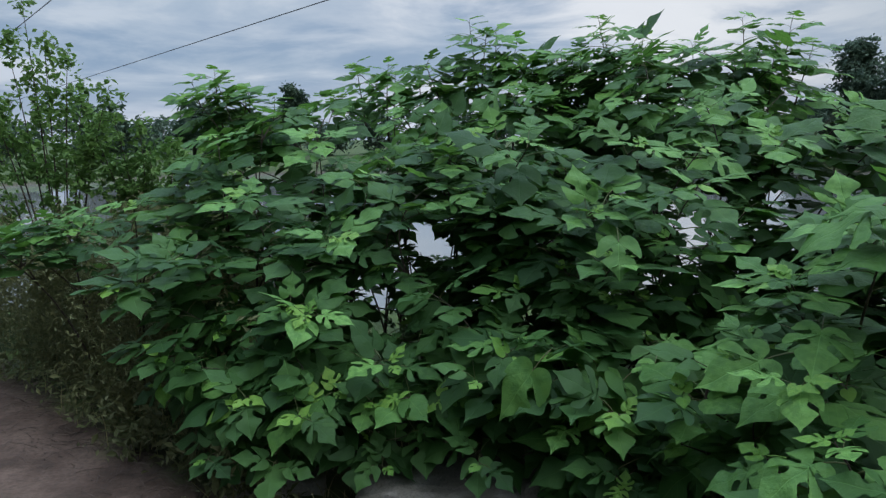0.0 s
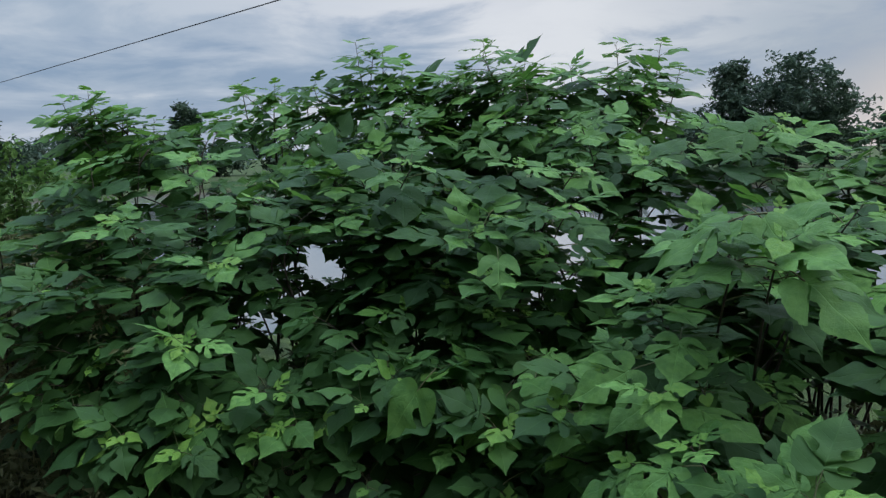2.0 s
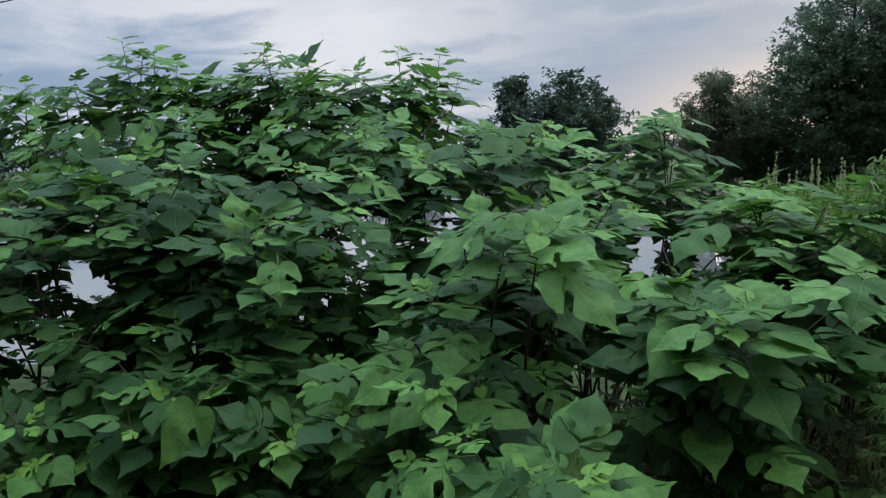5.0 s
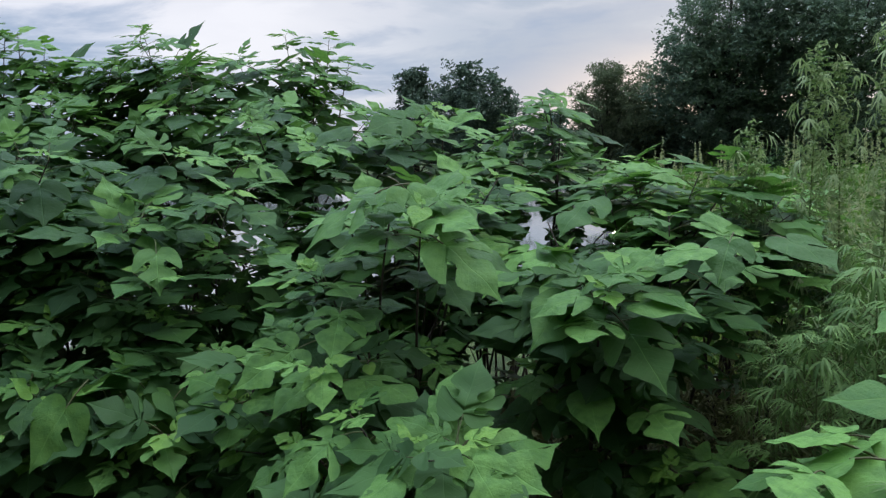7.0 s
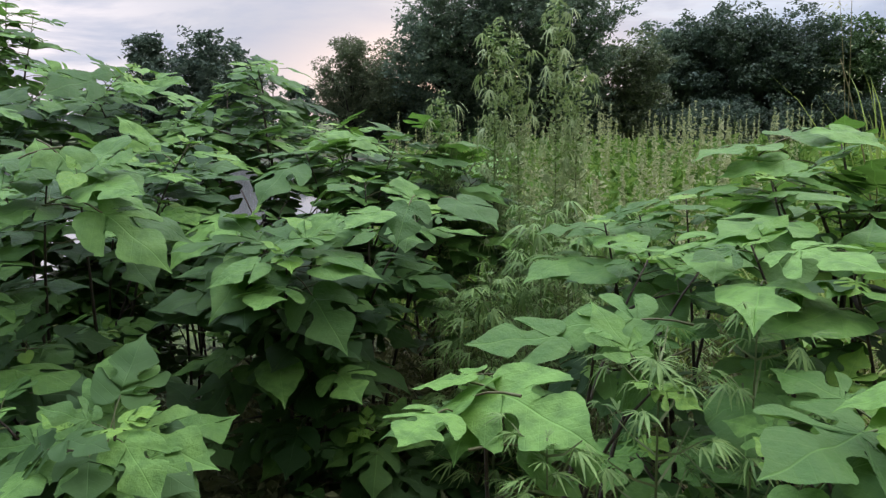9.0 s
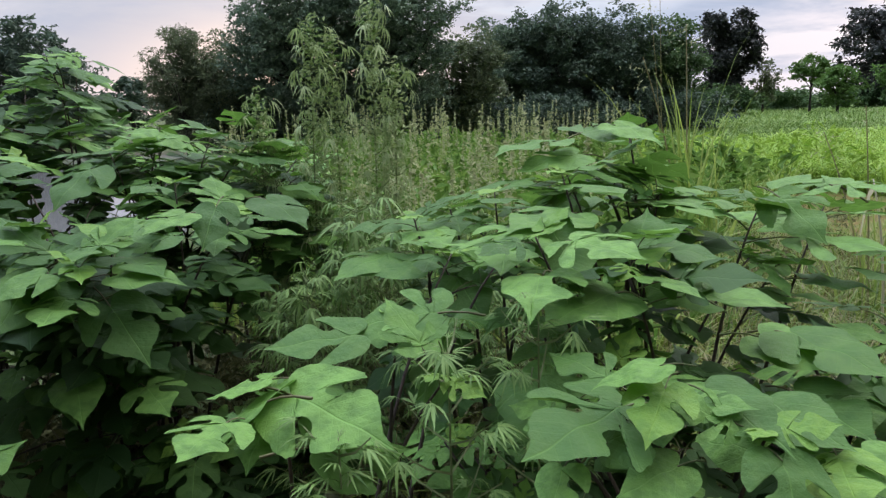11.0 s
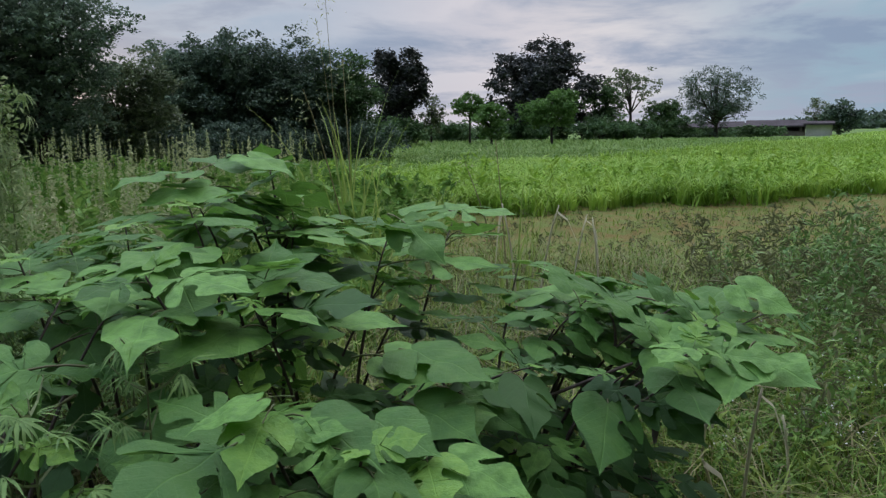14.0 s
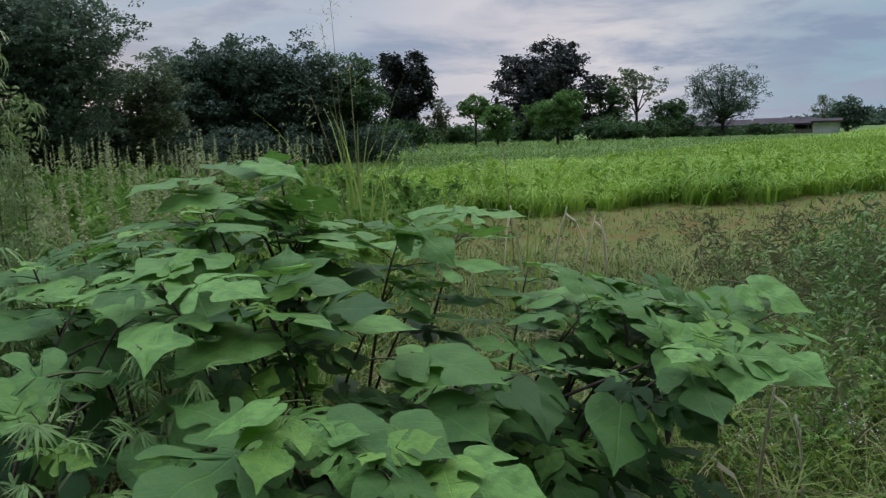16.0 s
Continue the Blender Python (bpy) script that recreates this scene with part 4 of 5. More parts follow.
vv = [Vector((.028 * math.sin(1.9 * k + 2.4 * j) * (1.15 - abs(k - 3) * .28) + .010 * j, .022 * math.cos(2.1 * k + 2.6 * j) * (1.1 - abs(k - 3) * .25), -.026 * k - .006 * j)) for k in range(7) for j in range(3)]
child("dead_leaf", mesh_of("dead_leaf", vv, [(3 * k + j, 3 * k + j + 1, 3 * k + j + 4, 3 * k + j + 3) for k in range(6) for j in range(2)], [WITHERED], smooth=True), forked, Matrix.Translation(Vector((2.52, -0.64, 0.71)) - forked.location), label="curled brown dead leaf hanging from its stem")
set_leaves(pale_tips, [
    (1.12, 1.53, 0.75, 1.22, 1.34, 0.7, 0.6, "deep", "deep"), (1.09, 1.51, 0.76, 0.95, 1.42, 0.73, 0.5, "deep", "notch"), (1.17, 1.54, 0.76, 1.25, 1.55, 0.75, 0.5, "deep", "notch"), (1.06, 1.53, 0.76, 0.94, 1.58, 0.74, 0.4, "deep", "deep")])
set_leaves(spreading, [
    (1.7, 1.59, 0.93, 1.66, 1.41, 0.83, 0.8, "notch", "notch"), (1.6, 1.74, 1.01, 1.43, 1.68, 0.93, 0.6, "notch", "heart"), (1.63, 1.72, 1.01, 1.58, 1.57, 0.94, 0.6, "heart", "notch"), (2.03, 1.52, 1.15, 1.9, 1.45, 1.08, 0.4, "notch", "heart"),
    (1.94, 1.55, 1.14, 1.78, 1.53, 1.13, 0.2, "heart", "notch"), (2.08, 1.37, 1.17, 2.04, 1.19, 1.14, 0.1, "notch", "heart"), (1.77, 1.58, 0.68, 1.7, 1.42, 0.69, 0.8, "deep", "notch"), (1.65, 1.7, 0.72, 1.56, 1.56, 0.68, 0.7, "heart", "heart")])
set_leaves(cut, [
    (1.25, 1.83, 1.2, 1.34, 1.66, 1.09, 0.5, "deep", "notch"), (1.13, 2.03, 1.33, 0.92, 2.09, 1.23, 0.2, "deep", "notch"), (1.23, 1.99, 1.34, 1.27, 1.84, 1.23, 0.4, "heart", "notch"), (1.31, 1.94, 1.31, 1.35, 1.79, 1.27, 0.1, "notch", "heart"),
    (1.03, 2.07, 0.99, 0.95, 1.94, 0.92, 0.8, "deep", "deep"), (0.92, 2.17, 0.88, 0.73, 2.18, 0.81, 0.7, "deep", "deep")])
set_leaves(bank, [
    (0.67, 2.94, 1.12, 0.65, 2.8, 1.01, 0.8, "notch", "notch"), (0.32, 2.76, 0.66, 0.18, 2.7, 0.5, 0.7, "notch", "heart"), (0.64, 2.74, 0.61, 0.47, 2.69, 0.45, 0.7, "heart", "notch"), (0.44, 2.86, 0.67, 0.42, 3.09, 0.69, 0.7, "heart", "heart"),
    (0.49, 2.71, 0.66, 0.5, 2.59, 0.6, 0.7, "heart", "heart"), (0.75, 2.67, 0.71, 0.7, 2.55, 0.66, 0.7, "notch", "deep")])
set_leaves(tiers, [
    (2.61, 0.61, 1.33, 2.82, 0.51, 1.38, 0.3, "notch", "heart"), (2.64, 0.52, 1.35, 2.56, 0.36, 1.33, 0.1, "heart", "heart"), (2.53, 0.67, 1.31, 2.34, 0.77, 1.32, 0.0, "notch", "notch"), (2.51, 0.59, 1.27, 2.34, 0.7, 1.26, 0.3, "heart", "notch"),
    (2.92, -0.07, 1.16, 2.86, -0.26, 1.18, 0.1, "notch", "deep"), (2.92, -0.04, 1.16, 3.05, 0.16, 1.2, 0.2, "deep", "notch"), (2.75, 0.08, 1.14, 2.63, -0.05, 1.07, 0.6, "deep", "notch"), (2.22, 0.33, 1.08, 2.2, 0.13, 1.09, 0.1, "heart", "notch"),
    (2.16, 0.2, 0.99, 2.27, 0.35, 1.0, 0.5, "heart", "heart"), (2.18, 0.15, 0.99, 2.28, 0.06, 1.0, 0.4, "heart", "heart"), (2.16, 0.49, 1.16, 1.96, 0.56, 1.18, 0.2, "notch", "notch"), (2.09, 0.51, 1.14, 1.95, 0.39, 1.06, 0.7, "notch", "heart"),
    (2.0, 0.57, 1.14, 1.81, 0.51, 1.11, 0.7, "notch", "deep"), (2.25, 0.06, 0.88, 2.17, -0.14, 0.88, 0.2, "heart", "heart")])


# ---- hemp and tall weeds ----
def hemp_leaf_mesh(seed, fingers=7, droop=.5, mat=HEMP):
    """A fan of narrow pointed leaflets on a stalk."""
    rng = random.Random(seed)
    verts, faces = [], []
    st = .45
    v, f = tube([Vector((0, 0, 0)), Vector((0, st * .5, .05)), Vector((0, st, .04))], [.012, .010, .009], 3, False)
    chunks = [(v, f)]
    for k in range(fingers):
        a = (k - (fingers - 1) / 2) * radians(26) + rng.uniform(-.06, .06)
        ln = (1.0 - .085 * abs(k - (fingers - 1) / 2) ** 1.5) * rng.uniform(.9, 1.05)
        w = .056 * ln
        d, sd = Vector((math.sin(a), math.cos(a), 0)), Vector((math.cos(a), -math.sin(a), 0))
        pts = []
        for t, ww in ((0, .15), (.3, 1), (.62, .85), (1, .02)):
            c = Vector((0, st, .04)) + d * (ln * t) - Vector((0, 0, droop * ln * t * t * rng.uniform(.8, 1.2)))
            pts += [c - sd * (w * ww) + Vector((0, 0, .012 * ww)), c, c + sd * (w * ww) + Vector((0, 0, .012 * ww))]
        fc = []
        for r in range(3):
            for q in range(2):
                i = r * 3 + q
                fc.append((i, i + 1, i + 4, i + 3))
        chunks.append((pts, fc))
    verts, faces = merge(chunks)
    return mesh_of("hemp_leaf", verts, faces, [mat], smooth=True)


HEMP_LEAVES = [hemp_leaf_mesh(1, 7, .35), hemp_leaf_mesh(2, 5, .55), hemp_leaf_mesh(3, 7, .75), hemp_leaf_mesh(4, 3, .6)]
PALE_LEAVES = [hemp_leaf_mesh(5, 5, .6, HEMP_PALE), hemp_leaf_mesh(6, 3, .8, HEMP_PALE), hemp_leaf_mesh(7, 1, .7, HEMP_PALE)]


def hemp(foot, height, label, size=.10, branches=10, seed=1, tuft=True, lean=(0, 0), drooping=False):
    """A hemp plant: ridged stem, side branches, fans of narrow leaflets."""
    rng = random.Random(seed)
    plant = empty("hemp_plant", (foot[0], foot[1], gz(*foot)), label, "weed", "wild hemp plants")
    top = Vector((lean[0], lean[1], height))
    path = bend(Vector((0, 0, -.02)), Vector((lean[0] * .2, lean[1] * .2, height * .5)), top, 8)
    v, f = tube(path, [.006 * (1.1 - .9 * i / 8) for i in range(9)], 5)
    child("stem", mesh_of("stem", v, f, [HEMP_STEM], smooth=True), plant)
    for k in range(branches):
        t = .25 + .75 * (k + .5) / branches
        i0 = min(int(t * 8), 7)
        p = path[i0].lerp(path[i0 + 1], t * 8 - i0)
        for j in (0, 1):
            az = k * 1.57 + j * 3.14 + rng.uniform(-.4, .4)
            out = Vector((math.cos(az), math.sin(az), 0))
            rl = (height * .035 if drooping else height * .20) * (1.1 - t) + .04
            e = p + out * rl + Vector((0, 0, rl * .7))
            twig = plant
            if rl > .05:
                vv, ff = tube([p, p.lerp(e, .5) + Vector((0, 0, -.01)), e], [.0028, .0022, .0012], 3)
                twig = child("side_branch", mesh_of("side_branch", vv, ff, [HEMP_STEM]), plant)
            for q in range(3 if drooping else 4 if rl > .05 else 2):
                w = rng.uniform(.3, 1.0) if rl > .05 else 1
                pp = p.lerp(e, w)
                al = out + Vector((rng.uniform(-.7, .7), rng.uniform(-.7, .7), rng.uniform(-.5, .4) - (.7 if drooping else 0)))
                child("leaf", rng.choice(PALE_LEAVES if drooping else HEMP_LEAVES), twig, frame_matrix(pp, al, Vector((0, 0, 1)) + out * .3, size * rng.uniform(.5, 1.1)))
    if drooping:
        rg = np.random.default_rng(seed)
        t = np.round(rg.uniform(.38, 1.0, 900) * 19) / 19 + rg.normal(size=900) * .014
        t = np.clip(t, 0, 1.02)
        c = np.array([path[min(int(q * 8), 7)].lerp(path[min(int(q * 8), 7) + 1], q * 8 - min(int(q * 8), 7)) for q in t])
        c += rg.normal(size=c.shape) * np.array([.042, .042, .02]) * (1.45 - t)[:, None]
        v, f = leaf_cloud(rg, c, .026, .45)
        child("flower_spike", mesh_of("flower_spike", v, f, [HEMP_PALE]), plant, kind="stuff")
    if tuft:
        for q in range(9):
            az = q * 2.4
            al = Vector((math.cos(az), math.sin(az), .3 + .1 * q))
            child("leaf", rng.choice(HEMP_LEAVES), plant, frame_matrix(top - Vector((0, 0, .01 * (9 - q))), al, Vector((0, 0, 1)), size * (.95 - .07 * q)))
    return plant


hemp((2.90, 1.71), 1.72, "tall flowering hemp plant with drooping pale narrow leaves", .07, 15, 39, True, (.0, .03), True)
hemp((3.03, 1.56), 1.62, "tall thin hemp plant with drooping pale leaves", .07, 15, 40, True, (.03, -.02), True)
hemp((2.80, 1.80), 1.80, "tall flowering hemp plant with drooping pale narrow leaves", .075, 18, 31, True, (.06, 0), True)
hemp((3.00, 1.62), 1.86, "tall thin hemp plant with drooping pale leaves", .07, 20, 32, True, (.02, .0), True)
hemp((2.72, 1.95), 1.52, "tall flowering hemp plant with drooping pale narrow leaves", .07, 16, 33, True, (0, .03), True)
hemp((1.60, .52), 1.01, "young hemp weed with narrow fan leaves among mulberry", .058, 13, 34)
hemp((1.76, .41), 1.07, "young hemp weed with narrow fan leaves among mulberry", .052, 11, 35)
hemp((1.40, .62), .88, "young hemp weed with narrow fan leaves among mulberry", .058, 10, 36)
SHORT_HEMP = hemp((3.0, 1.35), 1.0, "bushy green hemp weed between mulberry shrubs", .085, 14, 37)
OTHER_HEMP = hemp((2.75, 1.45), .92, "bushy green hemp weed between mulberry shrubs", .085, 13, 38)
rng0 = random.Random(5)
for hx, hy, hs in ((3.25, 1.75, 1.0), (2.95, 1.1, .85), (3.3, 1.2, .95), (3.6, 1.5, 1.0), (3.5, 2.1, 1.05), (2.65, 1.7, .85), (2.46, 1.33, 1.15), (2.22, 1.36, .95), (2.42, 1.2, 1.05), (2.6, 1.4, 1.1), (2.3, 1.55, .85)):
    cp = copy_thing(rng0.choice((SHORT_HEMP, OTHER_HEMP)), pose(hx, hy, gz(hx, hy), 0, 0, rng0.uniform(0, 360)))
    cp.scale = (hs, hs, hs)


# ---- grass, weeds and crop ----
rngn = np.random.default_rng(7)


def scatter(n, x0, x1, y0, y1, keep=None):
    p = np.stack([rngn.uniform(x0, x1, n), rngn.uniform(y0, y1, n)], 1)
    if keep is not None:
        p = p[keep(p[:, 0], p[:, 1])]
    return np.column_stack([p, ground_z(p[:, 0], p[:, 1]) - .01])


def weed_leaves(roots, height, per, spread, size, slim):
    """Leaves up the leaning stems of many weeds, and the stems themselves."""
    n = len(roots)
    h = height * rngn.uniform(.6, 1.15, n)
    az = rngn.uniform(0, 6.283, n)
    lean = np.stack([np.cos(az), np.sin(az)], 1) * (h * rngn.uniform(.05, .4, n))[:, None]
    k = np.repeat(np.arange(n), per)
    t = rngn.uniform(.15, 1.0, len(k))
    c = roots[k].copy()
    c[:, :2] += lean[k] * (t ** 1.5)[:, None] + rngn.normal(size=(len(k), 2)) * (spread * (1.15 - t))[:, None]
    c[:, 2] += h[k] * t
    lv = leaf_cloud(rngn, c, size, slim, .3, .5)
    st = blades(rngn, roots, height * .9, .006, .3, 2)
    return lv, st


def on_land(x, y):
    return ground_z(x, y) > -.25


def on_meadow(x, y):
    """Dry land clear of the open pond bank."""
    return on_land(x, y) & (y < .95 * x) & ((y > 3.0) | (x < 12.1 - .42 * y))


r = scatter(1200, -4.8, -.9, 3.3, 6.4, lambda x, y: (x + 1.15 * y > 2.65) & on_land(x, y))
a, b = weed_leaves(r, .95, 85, .10, .040, .32)
stuff("weeds", "dense olive-brown weeds beside the earth path", "weeds", [a, b], [WEED_DRY, WEED_DRY])
r = scatter(300, -3.2, -.7, 2.9, 5.0, lambda x, y: (x + 1.15 * y > 2.4) & (x + 1.15 * y < 3.1))
a, b = weed_leaves(r, .28, 40, .08, .05, .45)
stuff("weeds", "low green weeds at the edge of the path", "weeds", [a, b], [WEED_DRY, STRAW])
r = scatter(1500, -1.8, 1.6, 2.7, 4.0, lambda x, y: x + 1.15 * y > 2.85)
stuff("grass", "sparse dry grass under the mulberry shrubs", "grass", [blades(rngn, r, .13, .005, .7, 3)], [STRAW])

r = scatter(17000, 2.2, 8.0, -4.5, 1.4)
g1 = blades(rngn, r[:7500], .40, .010, .9, 4, .5)
g3 = blades(rngn, r[7500:13500], .36, .010, .8, 4, .5)
g2 = blades(rngn, r[13500:], .46, .0055, 1.2, 5, .5, .7)
stuff("grass", "tangled green and straw-coloured grass in front of the field", "grass", [g1, g3, g2], [GRASS, GRASS_OLIVE, STRAW])
r = scatter(13000, 6.0, 15.0, -12.0, 1.6, lambda x, y: (x + .42 * y < 8.8) | (rngn.uniform(size=len(x)) < .5))
stuff("grass", "short thin grass on the brown stubble strip", "grass", [blades(rngn, r[:-700], .13, .014, .9, 2), blades(rngn, r[-700:], .12, .006, .7, 2)], [GRASS, STRAW])
r = scatter(330, 6.2, 12.0, -7.5, .8, lambda x, y: x + .42 * y < 10.8 - .35 * np.sin(2.1 * y))
a, b = weed_leaves(r, .20, 26, .09, .055, .3)
stuff("weeds", "low straggling olive weeds strewn over the stubble", "weeds", [a, b], [WEED_DRY, GRASS_OLIVE])
r = scatter(1500, 3.2, 10.5, -9.5, -1.35, lambda x, y: x + .9 * y + .5 * np.sin(1.9 * x) < 3.7)
a, b = weed_leaves(r[::2], .90, 90, .12, .056, .26)
c, e = weed_leaves(r[1::2], .82, 90, .12, .056, .28)
stuff("weeds", "tall feathery grey-green weeds beside the stubble", "weeds", [a, b, c, e], [HEMP, HEMP_STEM, WEED_DRY, HEMP_STEM])
r = scatter(520, 2.6, 5.4, -3.4, -.6)
a, b = weed_leaves(r, .36, 70, .07, .035, .26)
stuff("weeds", "low green weeds with tiny pale flowers", "weeds", [a, b], [WEED, GRASS])
r = scatter(26000, 3.4, 16.0, .6, 12.0, on_meadow)
stuff("grass", "rank meadow grass between thicket and tree belt", "grass", [blades(rngn, r[:-6000], .64, .020, .7, 3, .5), blades(rngn, r[-6000:], .5, .018, .7, 3, .5)], [MEADOW, WEED])
r = scatter(1000, 3.6, 15.0, .8, 11.0, on_meadow)
a, b = weed_leaves(r, .85, 40, .12, .16, .34)
stuff("weeds", "tall green weeds standing in the meadow grass", "weeds", [a, b], [WEED, MEADOW])


r = scatter(170, 2.3, 4.6, .9, 2.4)
a, b = weed_leaves(r, .55, 70, .09, .045, .28)
stuff("weeds", "tangled olive and dry weeds between two shrubs", "weeds", [a, b], [WEED_DRY, STRAW])


def flower_specks(n, box):
    """Heads of tiny white flowers on thin stalks."""
    q = scatter(n, *box)
    h = rngn.uniform(.28, .55, len(q))
    k = np.repeat(np.arange(len(q)), 16)
    c = q[k] + rngn.normal(size=(len(k), 3)) * np.array([.045, .045, .03])
    c[:, 2] += h[k]
    st = blades(rngn, np.repeat(q, 3, axis=0), .42, .005, .25, 3, .3)
    lf = q[np.repeat(np.arange(len(q)), 30)]
    lf = lf + rngn.normal(size=lf.shape) * np.array([.06, .06, 0])
    lf[:, 2] += rngn.uniform(.05, .40, len(lf))
    stuff("weeds", "small weeds with heads of tiny white flowers", "weeds", [leaf_cloud(rngn, c, .007, .9), st, leaf_cloud(rngn, lf, .06, .25)], [PETAL, GRASS, GRASS])


flower_specks(34, (2.7, 4.4, -2.6, -1.0))


def dry_stems(n, box, length):
    """Long fallen-over straw stems arching out of the grass."""
    q = scatter(n, *box)
    chunks = []
    for p in q:
        a, ln = rngn.uniform(0, 6.283), length * rngn.uniform(.6, 1.2)
        d = Vector((math.cos(a), math.sin(a), 0))
        p = Vector(p)
        chunks.append(tube(bend(p, p + d * ln * .35 + Vector((0, 0, ln * .85)), p + d * ln + Vector((0, 0, ln * rngn.uniform(.25, .5))), 7), [.0032 - .0003 * i for i in range(8)], 3))
    v, f = merge(chunks)
    tagged(new("dry_stems", mesh_of("dry_stems", v, f, [STRAW])), "long arching straw stems leaning out of the grass", "grass", kind="stuff")


dry_stems(190, (2.6, 5.0, -3.6, -.7), .55)


def spikes(n, box, height, label):
    """Bristly seed spikes on straight stalks."""
    q = scatter(n, *box, on_meadow)
    h = height * rngn.uniform(.75, 1.15, len(q))
    k = np.repeat(np.arange(len(q)), 46)
    t = rngn.uniform(0, 1, len(k))
    c = q[k].copy()
    c[:, 2] += h[k] * (.72 + .28 * t)
    c[:, :2] += rngn.normal(size=(len(k), 2)) * (.016 * (1.1 - t))[:, None]
    st = blades(rngn, q, height, .008, .06, 2, .1)
    stuff("weeds", label, "weeds", [leaf_cloud(rngn, c, .035, .5), st], [SPIKE, MEADOW])


spikes(230, (6.0, 14.0, 2.2, 9.0), 1.32, "weeds with bristly brown seed spikes in the meadow")
spikes(36, (3.5, 5.0, 1.3, 2.7), 1.2, "tall pale flower spikes among weeds by the thicket")
spikes(60, (4.0, 7.0, 1.4, 4.2), 1.05, "weeds with pale green seed spikes near the thicket")


def crop_edge(y):
    return 12.4 - .42 * y + .30 * np.sin(1.7 * y) + .22 * np.sin(4.3 * y + 1)


def bright(x, y):
    return (x > crop_edge(y)) & (y < 3.0) & (x < 21.0 + (1.3 - y) * 1.7)


def crop(n, box, height, width, per, segs, keep, lean=.8):
    q = scatter(n, *box, keep)
    return blades(rngn, np.repeat(q, per, axis=0) + rngn.normal(size=(len(q) * per, 3)) * np.array([.05, .05, 0]), height, width, lean, segs, .4, .7)


def crop_front(x, y):
    return (x > crop_edge(y) - .1) & (x < crop_edge(y) + 2.6) & (y < 3.0)


r = scatter(2600, 11, 24, -16, 3, crop_front)
a, b = weed_leaves(r, .84, 22, .07, .20, .18)
stuff("crop", "taller ragged leafy plants along the edge of the crop", "crop", [a, b], [CROP, CROP])


def dull(x, y):
    return (x > crop_edge(y)) & ~bright(x, y) & (y < 9) & (x < 72)


stuff("crop", "bright green leafy fodder crop filling the field", "crop",
      [crop(7000, (12, 24, -20, 3), .74, .032, 8, 3, bright), crop(12000, (18, 52, -45, 3), .74, .05, 5, 2, bright), crop(14000, (45, 120, -110, -12), .6, .14, 3, 1, bright)], [CROP, CROP, CROP])
stuff("grass", "dull green rough growth on the far side of the field", "grass",
      [crop(9000, (17, 40, -20, 9), .48, .04, 5, 2, dull, .7), crop(9000, (36, 72, -45, 9), .6, .10, 3, 1, dull, .7)], [CROP_DULL, CROP_DULL])


def kans(at, height, label, seed, n=60, width=.022, low=.62):
    """A clump of tall reed grass: arching blades and bare flowering stalks."""
    rg = np.random.default_rng(seed)
    clump = empty("reed_grass", (*at, gz(*at)), label, "grass")
    root = np.column_stack([rg.normal(size=(n, 2)) * .10, np.zeros(n)])
    v, f = blades(rg, root, height * low, width, .26, 6, .4, .8)
    child("blades", mesh_of("blades", v, f, [MEADOW]), clump, kind="stuff")
    for k in range(2):
        top = Vector((rg.normal() * .12, .1 + .22 * k, height * (1 - .12 * k)))
        pv, pf = tube(bend(Vector((.03 * k, 0, 0)), Vector((top.x * .2, top.y * .3, height * .5)), top, 8), [.010 - .0008 * i for i in range(9)], 4)
        st = child("stalk", mesh_of("stalk", pv, pf, [STRAW]), clump)
        c = np.column_stack([rg.normal(size=(34, 2)) * .16, rg.uniform(-.5, 0, 34)]) * (height / 4) + np.array(top)
        v, f = leaf_cloud(rg, c, .09 * height / 4, .2)
        child("panicle", mesh_of("panicle", v, f, [SPIKE]), st)


kans((14.0, 2.9), 3.9, "clump of tall reed grass with bare feathery stalks", 3, 16, .014, .30)
kans((6.0, .92), 1.95, "clump of arching reed grass by the field", 4, 34, .018, .9)
kans((5.6, -.25), 1.35, "tuft of coarse straw-tipped grass by the stubble", 5, 22, .016, .75)


r = scatter(420, .7, 3.4, .1, 3.2)
a, b = weed_leaves(r, .30, 30, .09, .06, .5)
stuff("weeds", "low shaded undergrowth beneath the mulberry shrubs", "weeds", [a, b], [WEED_DRY, STRAW])


def dry_stalk(at, height, lean, label):
    """A broken pale stalk with a hanging dead leaf."""
    t = empty("dry_stalk", (*at, gz(*at)), label, "stalk", "dead stalks before the field")
    top = Vector((lean[0], lean[1], height))
    v, f = tube(bend(Vector((0, 0, -.02)), Vector((0, 0, height * .6)), top, 6), [.007, .007, .006, .006, .006, .005, .004], 6)
    child("stalk", mesh_of("stalk", v, f, [DEAD], smooth=True), t)
    d = Vector((lean[0] + .05, lean[1] - .08, 0)).normalized()
    sd = Vector((-d.y, d.x, .4)) * .010
    pts = [top * .95 + d * (.06 * k) - Vector((0, 0, .045 * k * k)) for k in range(4)]
    vv = [q for k, p in enumerate(pts) for q in (p - sd * (1 - k * .3), p + sd * (1 - k * .3) + Vector((0, 0, .008)))]
    child("dead_leaf", mesh_of("dead_leaf", vv, [(2 * k, 2 * k + 1, 2 * k + 3, 2 * k + 2) for k in range(3)], [DEAD]), t)


